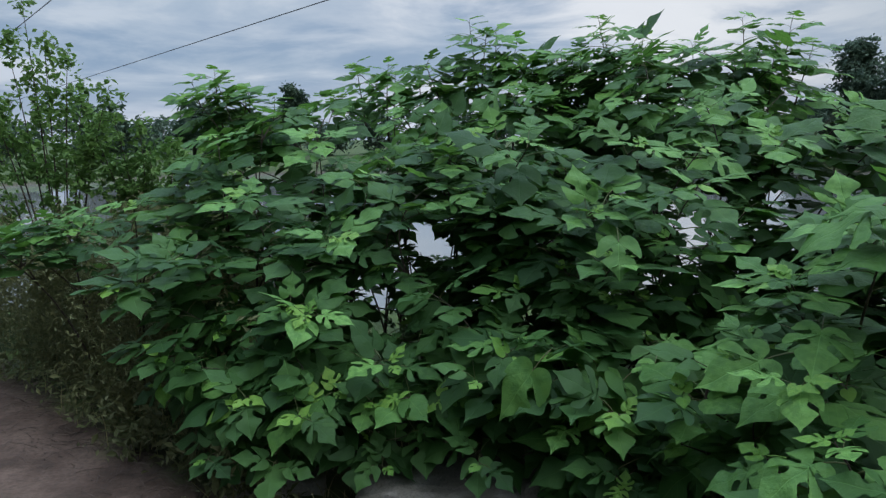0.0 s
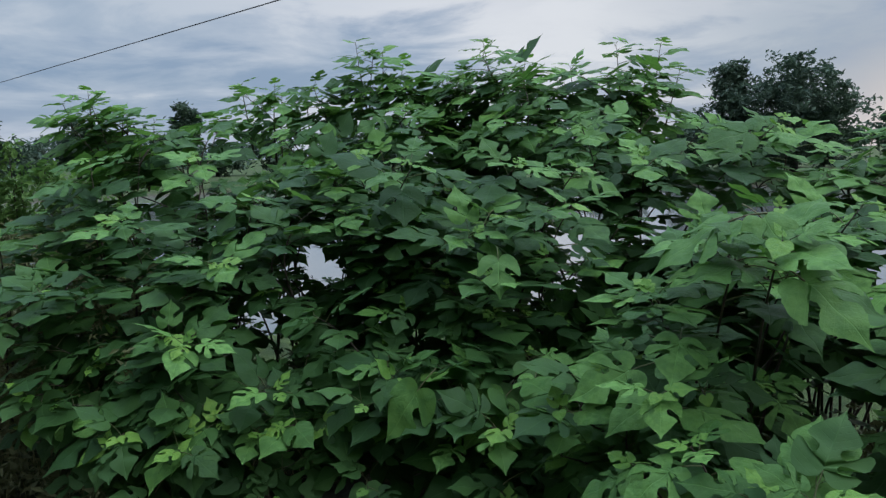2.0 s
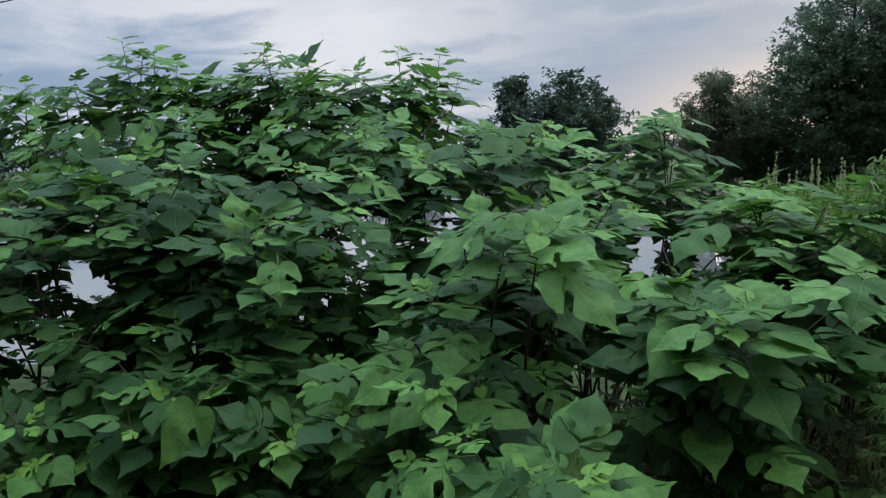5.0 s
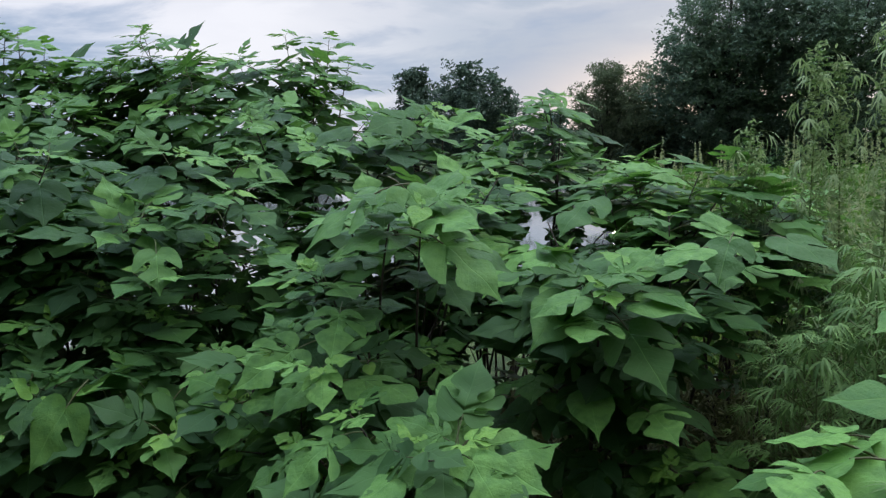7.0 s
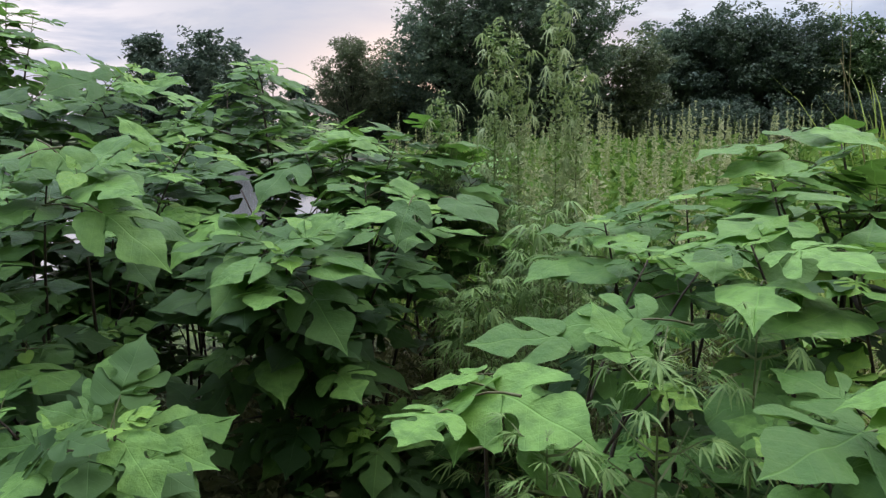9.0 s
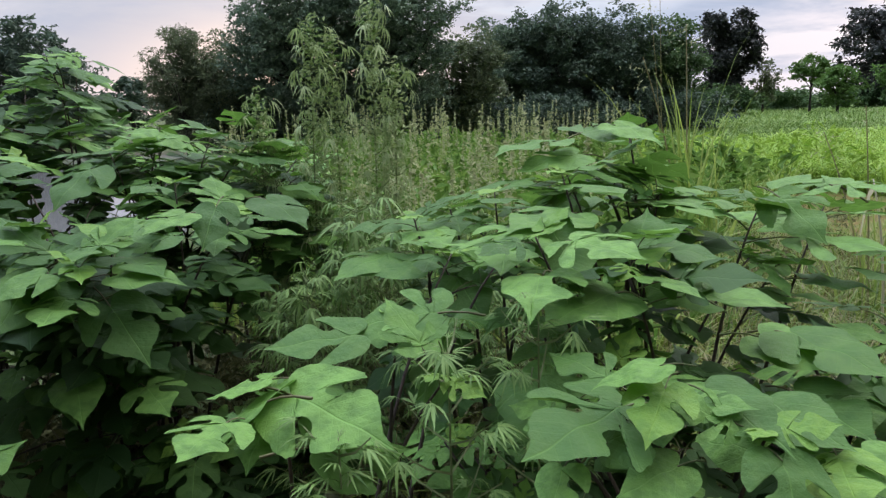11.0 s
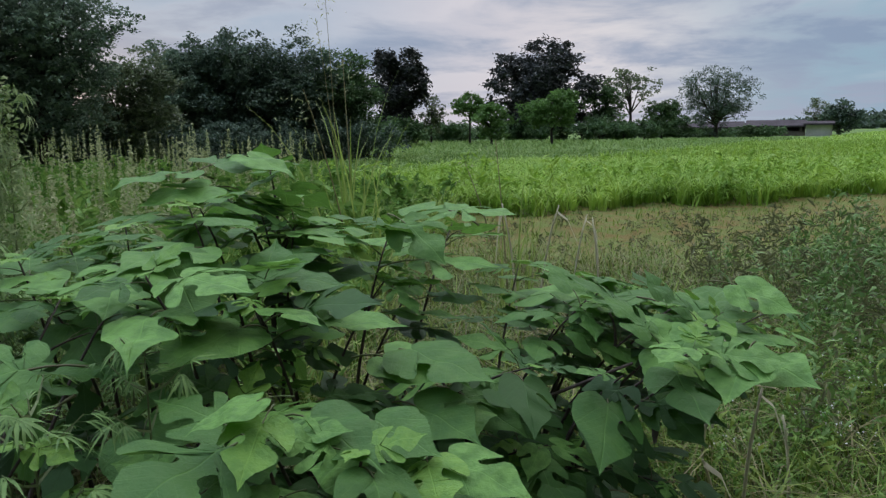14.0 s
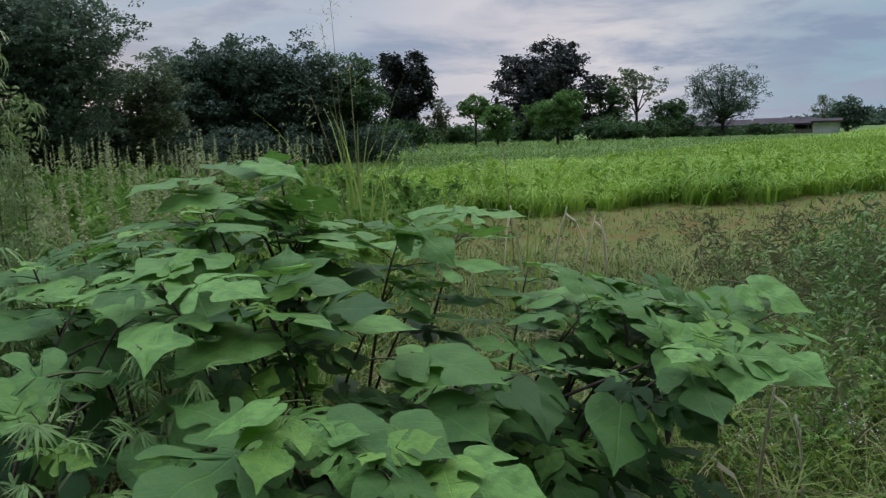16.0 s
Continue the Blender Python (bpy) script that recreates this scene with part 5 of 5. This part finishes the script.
for sx, sy, sh, lx, ly in ((4.9, -.30, .98, .02, .10), (5.0, -.42, .96, -.03, -.12), (4.8, -.78, .90, .0, .06), (5.3, -.65, .85, .05, -.1), (3.4, -1.05, .62, .05, .02), (3.2, -.95, .66, -.03, -.06), (2.85, -.99, .60, .02, -.05), (3.05, -1.22, .42, .03, .03), (2.9, -.93, .36, -.05, .07), (2.85, -1.5, .34, -.02, -.06)):
    dry_stalk((sx, sy), sh, (lx, ly), "broken straw-pale dead stalk standing in grass")


# ---- trees ----
def tree(label, foot, height, radius, crown_low, leaf, clumps, per, size, seed, trunk=.16, squash=1.0, lean=0.0, slim=.5, limbs=9, shape="round", tight=.36):
    """Tapered trunk, limbs to every main clump, a crown of many small leaves in uneven clumps."""
    rg = np.random.default_rng(seed)
    fz = gz(*foot)
    t = empty("tree", (*foot, fz), label, "tree", "trees round the field")
    H = height
    chunks = []
    fork = crown_low + (H - crown_low) * .25
    chunks.append(tube(bend(Vector((0, 0, -.1)), Vector((lean * .3, 0, fork * .5)), Vector((lean, 0, H * .8)), 8), [trunk * (1.2 - 1.05 * i / 8) for i in range(9)], 7))
    cs = []
    while len(cs) < clumps:
        d = rg.normal(size=3)
        d /= np.linalg.norm(d)
        rr = rg.uniform(.05, 1.0) ** .45
        w = radius * rr * .9
        if shape == "cone":
            u = rg.uniform(0, 1)
            w = radius * (1 - .8 * u) * rg.uniform(.4, 1)
            z = crown_low + (H - crown_low) * u
            c = np.array([d[0] * w + lean * u, d[1] * w, z])
        elif shape == "flat":
            u = rg.uniform(.55, 1)
            c = np.array([d[0] * w + lean, d[1] * w, crown_low + (H - crown_low) * (u - .35 * rr * rr * rg.uniform(.4, 1))])
        else:
            z = crown_low + (H - crown_low) * (.5 + .48 * d[2] * rr)
            belly = 1.0 if d[2] > -.2 else .9
            c = np.array([d[0] * w * belly + lean * .8, d[1] * w * belly * squash, z])
        cs.append(c)
    cs = np.array(cs)
    for c in cs[:limbs]:
        b = Vector(c)
        a = Vector((lean * .5, 0, rg.uniform(.5, 1.1) * fork))
        m = a.lerp(b, .5) + Vector((0, 0, -.1 * (b - a).length + .2))
        chunks.append(tube(bend(a, m, b, 5), [trunk * .45 * (1.1 - .95 * i / 5) for i in range(6)], 5))
    v, f = merge(chunks)
    child("trunk", mesh_of("trunk", v, f, [TRUNK], smooth=True), t)
    sig = tight * radius * rg.uniform(.55, 1.2, clumps)
    near = math.hypot(*foot) < 40
    # every clump holds sprays, every spray a tight handful of leaves
    k = np.repeat(np.arange(clumps), max(3, int(per * (.92 if near else .56)) // 16))
    dv = rg.normal(size=(len(k), 3))
    dv *= (rg.uniform(.25, 1, len(k)) ** .4 / np.linalg.norm(dv, axis=1))[:, None]
    sprays = cs[k] + dv * sig[k][:, None] * np.array([1, 1, .75])
    k = np.repeat(np.arange(len(sprays)), 16)
    pts = sprays[k] + rg.normal(size=(len(k), 3)) * (size * np.array([.85, .85, .55]))
    span = np.percentile(np.hypot(pts[:, 0] - lean * .8, pts[:, 1]), 97)
    pts[:, :2] *= 1.1 * radius / span
    top, bottom = np.percentile(pts[:, 2], 99.6), np.percentile(pts[:, 2], 1)
    pts[:, 2] = bottom + (pts[:, 2] - bottom) * (H - bottom) / (top - bottom)
    pts[:, 2] = np.maximum(pts[:, 2], .12)
    v, f = leaf_cloud(rg, pts, size * (1.18 if near else 1.5), slim, .7, .5)
    child("crown", mesh_of("crown", v, f, [leaf]), t, kind="stuff")
    return t


def polar(az, d):
    return (.4 + d * math.sin(radians(az)), d * math.cos(radians(az)))


def stand(label, az, d, el, half, crown_low, leaf, clumps, per, size, seed, trunk=.16, **kw):
    """A tree known by its bearing, distance, the angle of its top over the level and half the angle of its width."""
    x, y = polar(az, d)
    return tree(label, (x, y), 1.43 + d * math.tan(radians(el)) - gz(x, y), d * math.tan(radians(half)), crown_low, leaf, clumps, per, size, seed, trunk, **kw)


rs_belt = random.Random(3)
# belt by the water
stand("broad dark-crowned tree standing on the far pond bank", 32.0, 46, 6.25, 4.0, .4, CROWN_DARK, 100, 280, .20, 41, .25, tight=.34)
stand("narrow dark tree beside a broader one beyond the pond", 27.7, 47, 6.2, 1.9, .4, CROWN_DARK, 50, 240, .19, 42, .18, shape="cone", tight=.42)
stand("low rounded bush-like tree on the far bank", 25.2, 46, 3.0, 2.3, .1, CROWN_DARK, 36, 220, .19, 46, .15)
stand("thin-leaved grey tree with twiggy top by the pond", 42.2, 24.5, 5.9, 2.4, .2, CROWN_GREY, 90, 300, .085, 43, .10, slim=.3, limbs=24)
stand("rounded grey-green tree by the pond", 44.8, 24.5, 5.6, 3.2, .1, CROWN_GREY, 90, 260, .09, 44, .12, slim=.4)
stand("tall dense dark tree over the pond", 50.6, 23, 11.6, 4.7, .6, CROWN_TEAL, 150, 330, .10, 45, .22, tight=.36, limbs=20)
stand("tall dense dark tree over the pond", 57.4, 22.5, 12.4, 5.4, .6, CROWN_TEAL, 160, 330, .10, 47, .22, tight=.36, limbs=20)
stand("shrubby olive tree with low branches in the belt", 62.9, 25, 5.4, 2.8, .0, CROWN_GREY, 80, 230, .11, 48, .12)
stand("wide rounded dark tree in the belt", 66.2, 31, 6.3, 2.8, .2, CROWN_TEAL, 70, 260, .14, 50, .2)
stand("wide rounded dark tree in the belt", 70.0, 31, 6.9, 3.9, .0, CROWN_DARK, 140, 260, .13, 49, .2, tight=.36)
stand("bushy mid-green tree in the belt", 74.2, 32, 6.5, 3.5, .0, CROWN_DARK, 130, 250, .13, 51, .2, tight=.36)
stand("bushy bright-topped tree at the end of the belt", 77.4, 33, 5.7, 2.8, .0, CROWN_MID, 110, 250, .13, 52, .2, tight=.36)
for k in range(6):
    tree("low dark scrub under the tree belt", polar(45.5 + k * 2.4, 24.5), rs_belt.uniform(2.0, 3.0), rs_belt.uniform(1.1, 1.5), .0, CROWN_DARK, 26, 150, .12, 330 + k, .05)
for k in range(9):
    tree("low dark scrub under the tree belt", polar(59.5 + k * 2.5, 24 + k * .9), rs_belt.uniform(1.2, 2.0), rs_belt.uniform(1.0, 1.5), .0, CROWN_DARK, 26, 130, .12, 300 + k, .05)
for k in range(6):
    tree("low green scrub on the near pond bank", polar(44 + k * 2.9, 20.5 + (k % 3) * 1.6), rs_belt.uniform(.7, 1.2), rs_belt.uniform(.9, 1.3), .0, CROWN_MID, 20, 110, .10, 330 + k, .04)
# beyond the crop
stand("tall oval dark tree beyond the hedge", 81.85, 60, 5.8, 2.0, .8, CROWN_PURPLE, 90, 280, .22, 53, .25, tight=.36)
stand("small pale feathery tree by the field", 84.4, 62, 2.6, 1.0, .6, CROWN_GREY, 26, 110, .17, 54, .1)
stand("small bright green tree on the field edge", 87.4, 60, 2.65, 1.35, 1.2, CROWN_LIGHT, 24, 140, .2, 55, .1, shape="flat")
stand("small bright green tree on the field edge", 89.1, 55, 1.8, 1.35, .5, CROWN_LIGHT, 26, 150, .19, 56, .1)
stand("large dark purple-green tree behind paler ones", 92.9, 76, 6.15, 3.6, .5, CROWN_PURPLE, 120, 330, .27, 57, .4, tight=.3)
stand("rounded bright green tree with slanting trunk", 93.7, 55, 2.75, 2.1, 1.3, CROWN_LIGHT, 60, 180, .17, 58, .12, lean=.3, tight=.26)
stand("dark leafy tree in the far row", 97.2, 78, 3.3, 1.6, .4, CROWN_MID, 40, 180, .25, 59, .2)
stand("open thin-crowned tree with leaning trunk", 99.5, 80, 4.2, 2.05, 3.0, CROWN_GREY, 34, 90, .22, 60, .2, shape="flat", lean=.6)
stand("small green palm-like tree in the far row", 101.7, 82, 1.85, 1.15, 1.2, CROWN_MID, 30, 120, .25, 61, .15)
stand("twiggy fan-shaped tree by the sheds", 105.5, 85, 4.05, 2.6, .8, CROWN_DARK, 130, 190, .21, 62, .25, slim=.25, limbs=34, tight=.26)
stand("dark bushy tree at the end of the sheds", 113.4, 108, 1.5, 1.25, .3, CROWN_DARK, 40, 170, .3, 63, .2)
stand("thin bare tree behind the sheds", 112.0, 112, 1.75, .7, 1.5, CROWN_GREY, 26, 60, .22, 64, .15, slim=.25)
for az_, d_, h_, r_ in ((98.2, 74, 2.6, 2.2), (103, 88, 2.6, 2.6), (86, 70, 2.0, 2.0), (82.5, 58, 2.2, 1.8), (80, 52, 2.4, 2.0), (91, 74, 2.4, 2.4), (100.5, 80, 2.4, 2.4)):
    tree("low dark scrub at the far field edge", polar(az_, d_), h_, r_, .1, CROWN_MID, 26, 150, .24, int(az_ * 7), .06)
rv = random.Random(12)
for k in range(12):
    tree("low dark scrub along the far field edge", polar(83.5 + k * 1.55, 72 + rv.uniform(-3, 16)), rv.uniform(1.3, 2.3), rv.uniform(1.4, 2.4), .0, CROWN_MID, 18, 110, .24, 400 + k, .05)
for k in range(12):
    tree("distant dark tree on the skyline", polar(110.5 + k * 1.1, 240 + rv.uniform(-20, 50)), rv.uniform(2.8, 4.6), rv.uniform(4, 7), .0, CROWN_DARK, 14, 80, 1.0, 430 + k, .3, tight=.45)
for k in range(6):
    tree("low dark scrub along the far field edge", polar(102.4 + k * 1.35, 90 + rv.uniform(-2, 3)), rv.uniform(.9, 1.4), rv.uniform(1.2, 2.0), .0, CROWN_MID, 16, 110, .24, 460 + k, .05)
# skyline
rs = random.Random(9)
for k in range(16):
    tree("distant dark tree on the skyline", polar(114 + k * 2.6 + rs.uniform(-.8, .8), 260 + rs.uniform(-20, 60)), rs.uniform(3.6, 5.5), rs.uniform(5, 9), .3, CROWN_DARK, 16, 90, 1.1, 200 + k, .3, tight=.4)
for k in range(28):
    tree("distant tree beyond the pond", polar(-44 + k * 4.3 + rs.uniform(-1.2, 1.2), 64 + rs.uniform(-4, 14)), rs.uniform(3.0, 4.6), rs.uniform(2.2, 3.6), .3, CROWN_DARK, 22, 120, .36, 240 + k, .2, tight=.36)
stand("distant pointed tree beyond the pond", -12.6, 60, 4.2, 1.0, .5, CROWN_DARK, 24, 120, .3, 70, .2)
stand("distant tree beyond the pond", -19.9, 60, 3.0, 1.3, .5, CROWN_DARK, 30, 120, .3, 72, .2)
stand("distant tree beyond the pond", -26.0, 60, 3.2, 2.2, .5, CROWN_DARK, 34, 130, .3, 71, .2)


# tall leggy shrub on the bank
def leggy(label, foot, tops, low, seed, fill, bare=.12, size=.062):
    """A shrub of arching wands to the tops given (over the foot), small leaves in sprays along them, and a tangle of lower twigs."""
    rg = np.random.default_rng(seed)
    t = empty("tall_shrub", (*foot, gz(*foot)), label, "shrub", "leggy shrubs on the bank")
    pts = []

    def wand(e, start, sprays):
        path = bend(Vector((e.x * .15, e.y * .15, start)), Vector((e.x * .45, e.y * .5, start + (e.z - start) * .6)), e, 7)
        v, f = tube(path, [.011 * (1.1 - .95 * i / 7) for i in range(8)], 4)
        child("stem", mesh_of("stem", v, f, [STEM]), t)
        for q in range(sprays):
            u = rg.uniform(bare, 1) ** .8
            i0 = min(int(u * 7), 6)
            p = path[i0].lerp(path[i0 + 1], u * 7 - i0)
            c = np.array(p) + rg.normal(size=3) * np.array([1, 1, .7]) * (.12 * (1.1 - u) + .02)
            if not in_gap(Vector(c) + t.location):
                pts.extend(c + rg.normal(size=(11, 3)) * .035)

    for x, y, z in tops:
        wand(Vector((x, y, z)), 0, 24)
    for k in range(fill):
        a, b = tops[rg.integers(len(tops))], tops[rg.integers(len(tops))]
        w = rg.uniform(0, 1)
        e = Vector([a[i] * w + b[i] * (1 - w) for i in range(3)]) + Vector(rg.normal(size=3) * .14)
        e.z = max(low, e.z * rg.uniform(.45, .85))
        wand(e, 0, 20)
    v, f = leaf_cloud(rg, np.array(pts), size, .6, .4, .5)
    child("foliage", mesh_of("foliage", v, f, [SHRUB]), t, kind="stuff")


leggy("leggy shrub with upright twigs and small fresh green leaves", (-3.7, 6.9),
      [(-.05, -.2, 2.92), (.15, -.25, 2.6), (.38, -.3, 2.45), (-.3, -.1, 2.6), (.72, -.3, 2.12), (-.55, .0, 2.2), (.3, .1, 2.2), (-.2, .2, 2.0), (.5, .0, 1.9)], 1.35, 81, 8, .45)
leggy("leggy shrub with brown stems and thin green leaves", (-2.75, 6.75), [(-.25, -.1, 1.85), (.0, -.15, 1.80), (.3, -.1, 1.55), (.45, .0, 1.4), (-.5, .0, 1.75), (.15, .2, 1.6), (-.1, .3, 1.5)], .75, 82, 16, .25)
leggy("leggy shrub with brown stems and thin green leaves", (-2.2, 6.7), [(-.2, -.1, 1.45), (.1, -.15, 1.4), (.3, .0, 1.3), (-.4, .1, 1.5), (.0, .2, 1.3)], .7, 84, 14, .3)


def litter():
    """Dead twigs and crumbs of earth strewn on the path edge."""
    rg = random.Random(17)
    chunks = []
    for k in range(900):
        x = rg.uniform(-3.2, .2)
        y = (2.62 - x) / 1.15 + rg.gauss(-.12, .22)
        if y < 2.2 or y > 5.2:
            continue
        z, a, ln = gz(x, y), rg.uniform(0, 6.28), rg.uniform(.02, .16)
        d = Vector((math.cos(a), math.sin(a), rg.uniform(-.05, .25)))
        p = Vector((x, y, z + .004))
        chunks.append(tube([p, p + d * ln * .5 + Vector((0, 0, .006)), p + d * ln], [.0022, .0018, .001], 3))
    for k in range(350):
        x = rg.uniform(-3.0, .3)
        y = (2.62 - x) / 1.15 - abs(rg.gauss(0, .45))
        if y < 1.9:
            continue
        r = rg.uniform(.003, .008)
        p = Vector((x, y, gz(x, y) + r * .3))
        vs = [p + Vector(q) * r * rg.uniform(.7, 1.2) for q in ((1, 0, 0), (0, 1, 0), (-1, 0, 0), (0, -1, 0), (0, 0, .8), (0, 0, -.6))]
        chunks.append((vs, [(0, 1, 4), (1, 2, 4), (2, 3, 4), (3, 0, 4), (1, 0, 5), (2, 1, 5), (3, 2, 5), (0, 3, 5)]))
    v, f = merge(chunks)
    tagged(new("litter", mesh_of("litter", v, f, [SOIL])), "dead twigs and clods strewn along the path edge", "litter", kind="stuff")


litter()


# ---- built things ----
def box_bm(x0, x1, y0, y1, z0, z1, bevel=0.0, rough=0.0, seed=1):
    bm = bmesh.new()
    bmesh.ops.create_cube(bm, size=1)
    for v in bm.verts:
        v.co = Vector(((x0 + x1) / 2 + v.co.x * (x1 - x0), (y0 + y1) / 2 + v.co.y * (y1 - y0), (z0 + z1) / 2 + v.co.z * (z1 - z0)))
    if rough:
        bmesh.ops.subdivide_edges(bm, edges=bm.edges[:], cuts=4, use_grid_fill=True)
        rr = random.Random(seed)
        for v in bm.verts:
            v.co += Vector([rr.uniform(-rough, rough) for _ in range(3)])
    if bevel:
        bmesh.ops.bevel(bm, geom=bm.edges[:] if not rough else [e for e in bm.edges if e.calc_face_angle(0) > .9], offset=bevel, segments=2, affect="EDGES")
    return bm


def slab(at, size, turn, label, seed):
    """A worn block with a broken, lumpy surface."""
    bm = bmesh.new()
    bmesh.ops.create_cube(bm, size=1)
    bmesh.ops.subdivide_edges(bm, edges=bm.edges[:], cuts=13, use_grid_fill=True)
    for v in bm.verts:
        c = v.co.copy()
        k = max(abs(c.x), abs(c.y), abs(c.z)) / max(.001, c.length)
        c *= .80 + .20 * k ** .5
        p = Vector((c.x * size[0], c.y * size[1], (c.z + .5) * size[2]))
        q = p * 9 + Vector((seed, 0, 0))
        v.co = p + noise.noise_vector(q) * .034 + noise.noise_vector(q * 3.7) * .014
    me = bpy.data.meshes.new("concrete_block")
    bm.to_mesh(me)
    bm.free()
    me.materials.append(CONCRETE)
    me.polygons.foreach_set("use_smooth", np.ones(len(me.polygons), dtype=bool))
    ob = new("concrete_block", me)
    ob.matrix_world = pose(at[0], at[1], gz(*at[:2]) - .05, 2, -2, turn)
    return tagged(ob, label, "block", "old blocks along the path")


slab((.02, 3.04), (.78, .42, .19), -8, "weathered grey concrete block under the mulberry leaves", 3)
slab((-.80, 3.28), (.46, .30, .12), 6, "earth-stained concrete block half buried beside the path", 4)


def shed(label, az0, az1, d, height, wall, roof, open_front=True, drop=.62):
    """A long low shed across the view, its front open between posts."""
    a, b = Vector((*polar(az0, d), 0)), Vector((*polar(az1, d), 0))
    ln = (b - a).length
    t = empty("shed", ((a + b) / 2).to_tuple(), label, "shed")
    t.rotation_euler = (0, 0, math.atan2(b.y - a.y, b.x - a.x))
    h = ln / 2
    s = 1 if (Matrix.Rotation(t.rotation_euler.z, 4, "Z") @ Vector((0, 1, 0))).dot(t.location) < 0 else -1
    eave = height - .2 - drop * 5.5 / 6.1
    part("back_wall", box_bm(-h, h, min(-s * 3, -s * 2.8), max(-s * 3, -s * 2.8), 0, height - .2), wall, t)
    part("side_wall", box_bm(-h, -h + .2, -2.8, 2.8, 0, eave), wall, t)
    part("side_wall", box_bm(h - .2, h, -2.8, 2.8, 0, eave), wall, t)
    bm = box_bm(-h - .25, h + .25, -3.5, 3.5, height - .19, height, .03)
    for v in bm.verts:
        v.co.z -= (v.co.y * s + 2.6) * drop / 6.1
    part("roof", bm, roof, t)
    lowz = .55 if open_front else eave
    part("front_wall", box_bm(-h + .2, h - .2, min(s * 2.8, s * 3), max(s * 2.8, s * 3), 0, lowz), wall, t)
    if open_front:
        for k in range(max(3, int(ln / 2.2))):
            x = -h + .5 + (ln - 1) * k / (max(3, int(ln / 2.2)) - 1)
            part("post", box_bm(x - .12, x + .12, min(s * 2.7, s * 2.95), max(s * 2.7, s * 2.95), lowz, eave + .03), wall, t)
        part("stall_rail", box_bm(-h + .3, h - .3, s * 2.2 - .05, s * 2.2 + .05, .8, .9), DARK_VOID, t)
    return t


shed("long low grey cattle shed with open dark front", 107.6, 111.3, 100, 1.85, MUD_WALL, ROOFING)
shed("low mud-walled farm shed behind trees", 102.2, 107.35, 101, 1.75, MUD_WALL, ROOFING)
shed("small whitewashed hut beside the long shed", 111.4, 113.0, 96, 1.7, PLASTER, ROOFING, False, .25)


def overhead_wire(a, b, sag, label):
    a, b = Vector(a), Vector(b)
    pts = [a.lerp(b, k / 24) - Vector((0, 0, sag * 4 * (k / 24) * (1 - k / 24))) for k in range(25)]
    v, f = tube(pts, [.022] * 25, 5)
    tagged(new("overhead_wire", mesh_of("overhead_wire", v, f, [CABLE], smooth=True)), label, "wire")


overhead_wire((-77.5, 120.5, 7.0), (17.6, 1.9, 7.0), 0, "thin black overhead power line against the sky")
overhead_wire((-60, 86, 7.9), (12, -3.5, 7.9), 0, "thin black overhead power line against the sky")
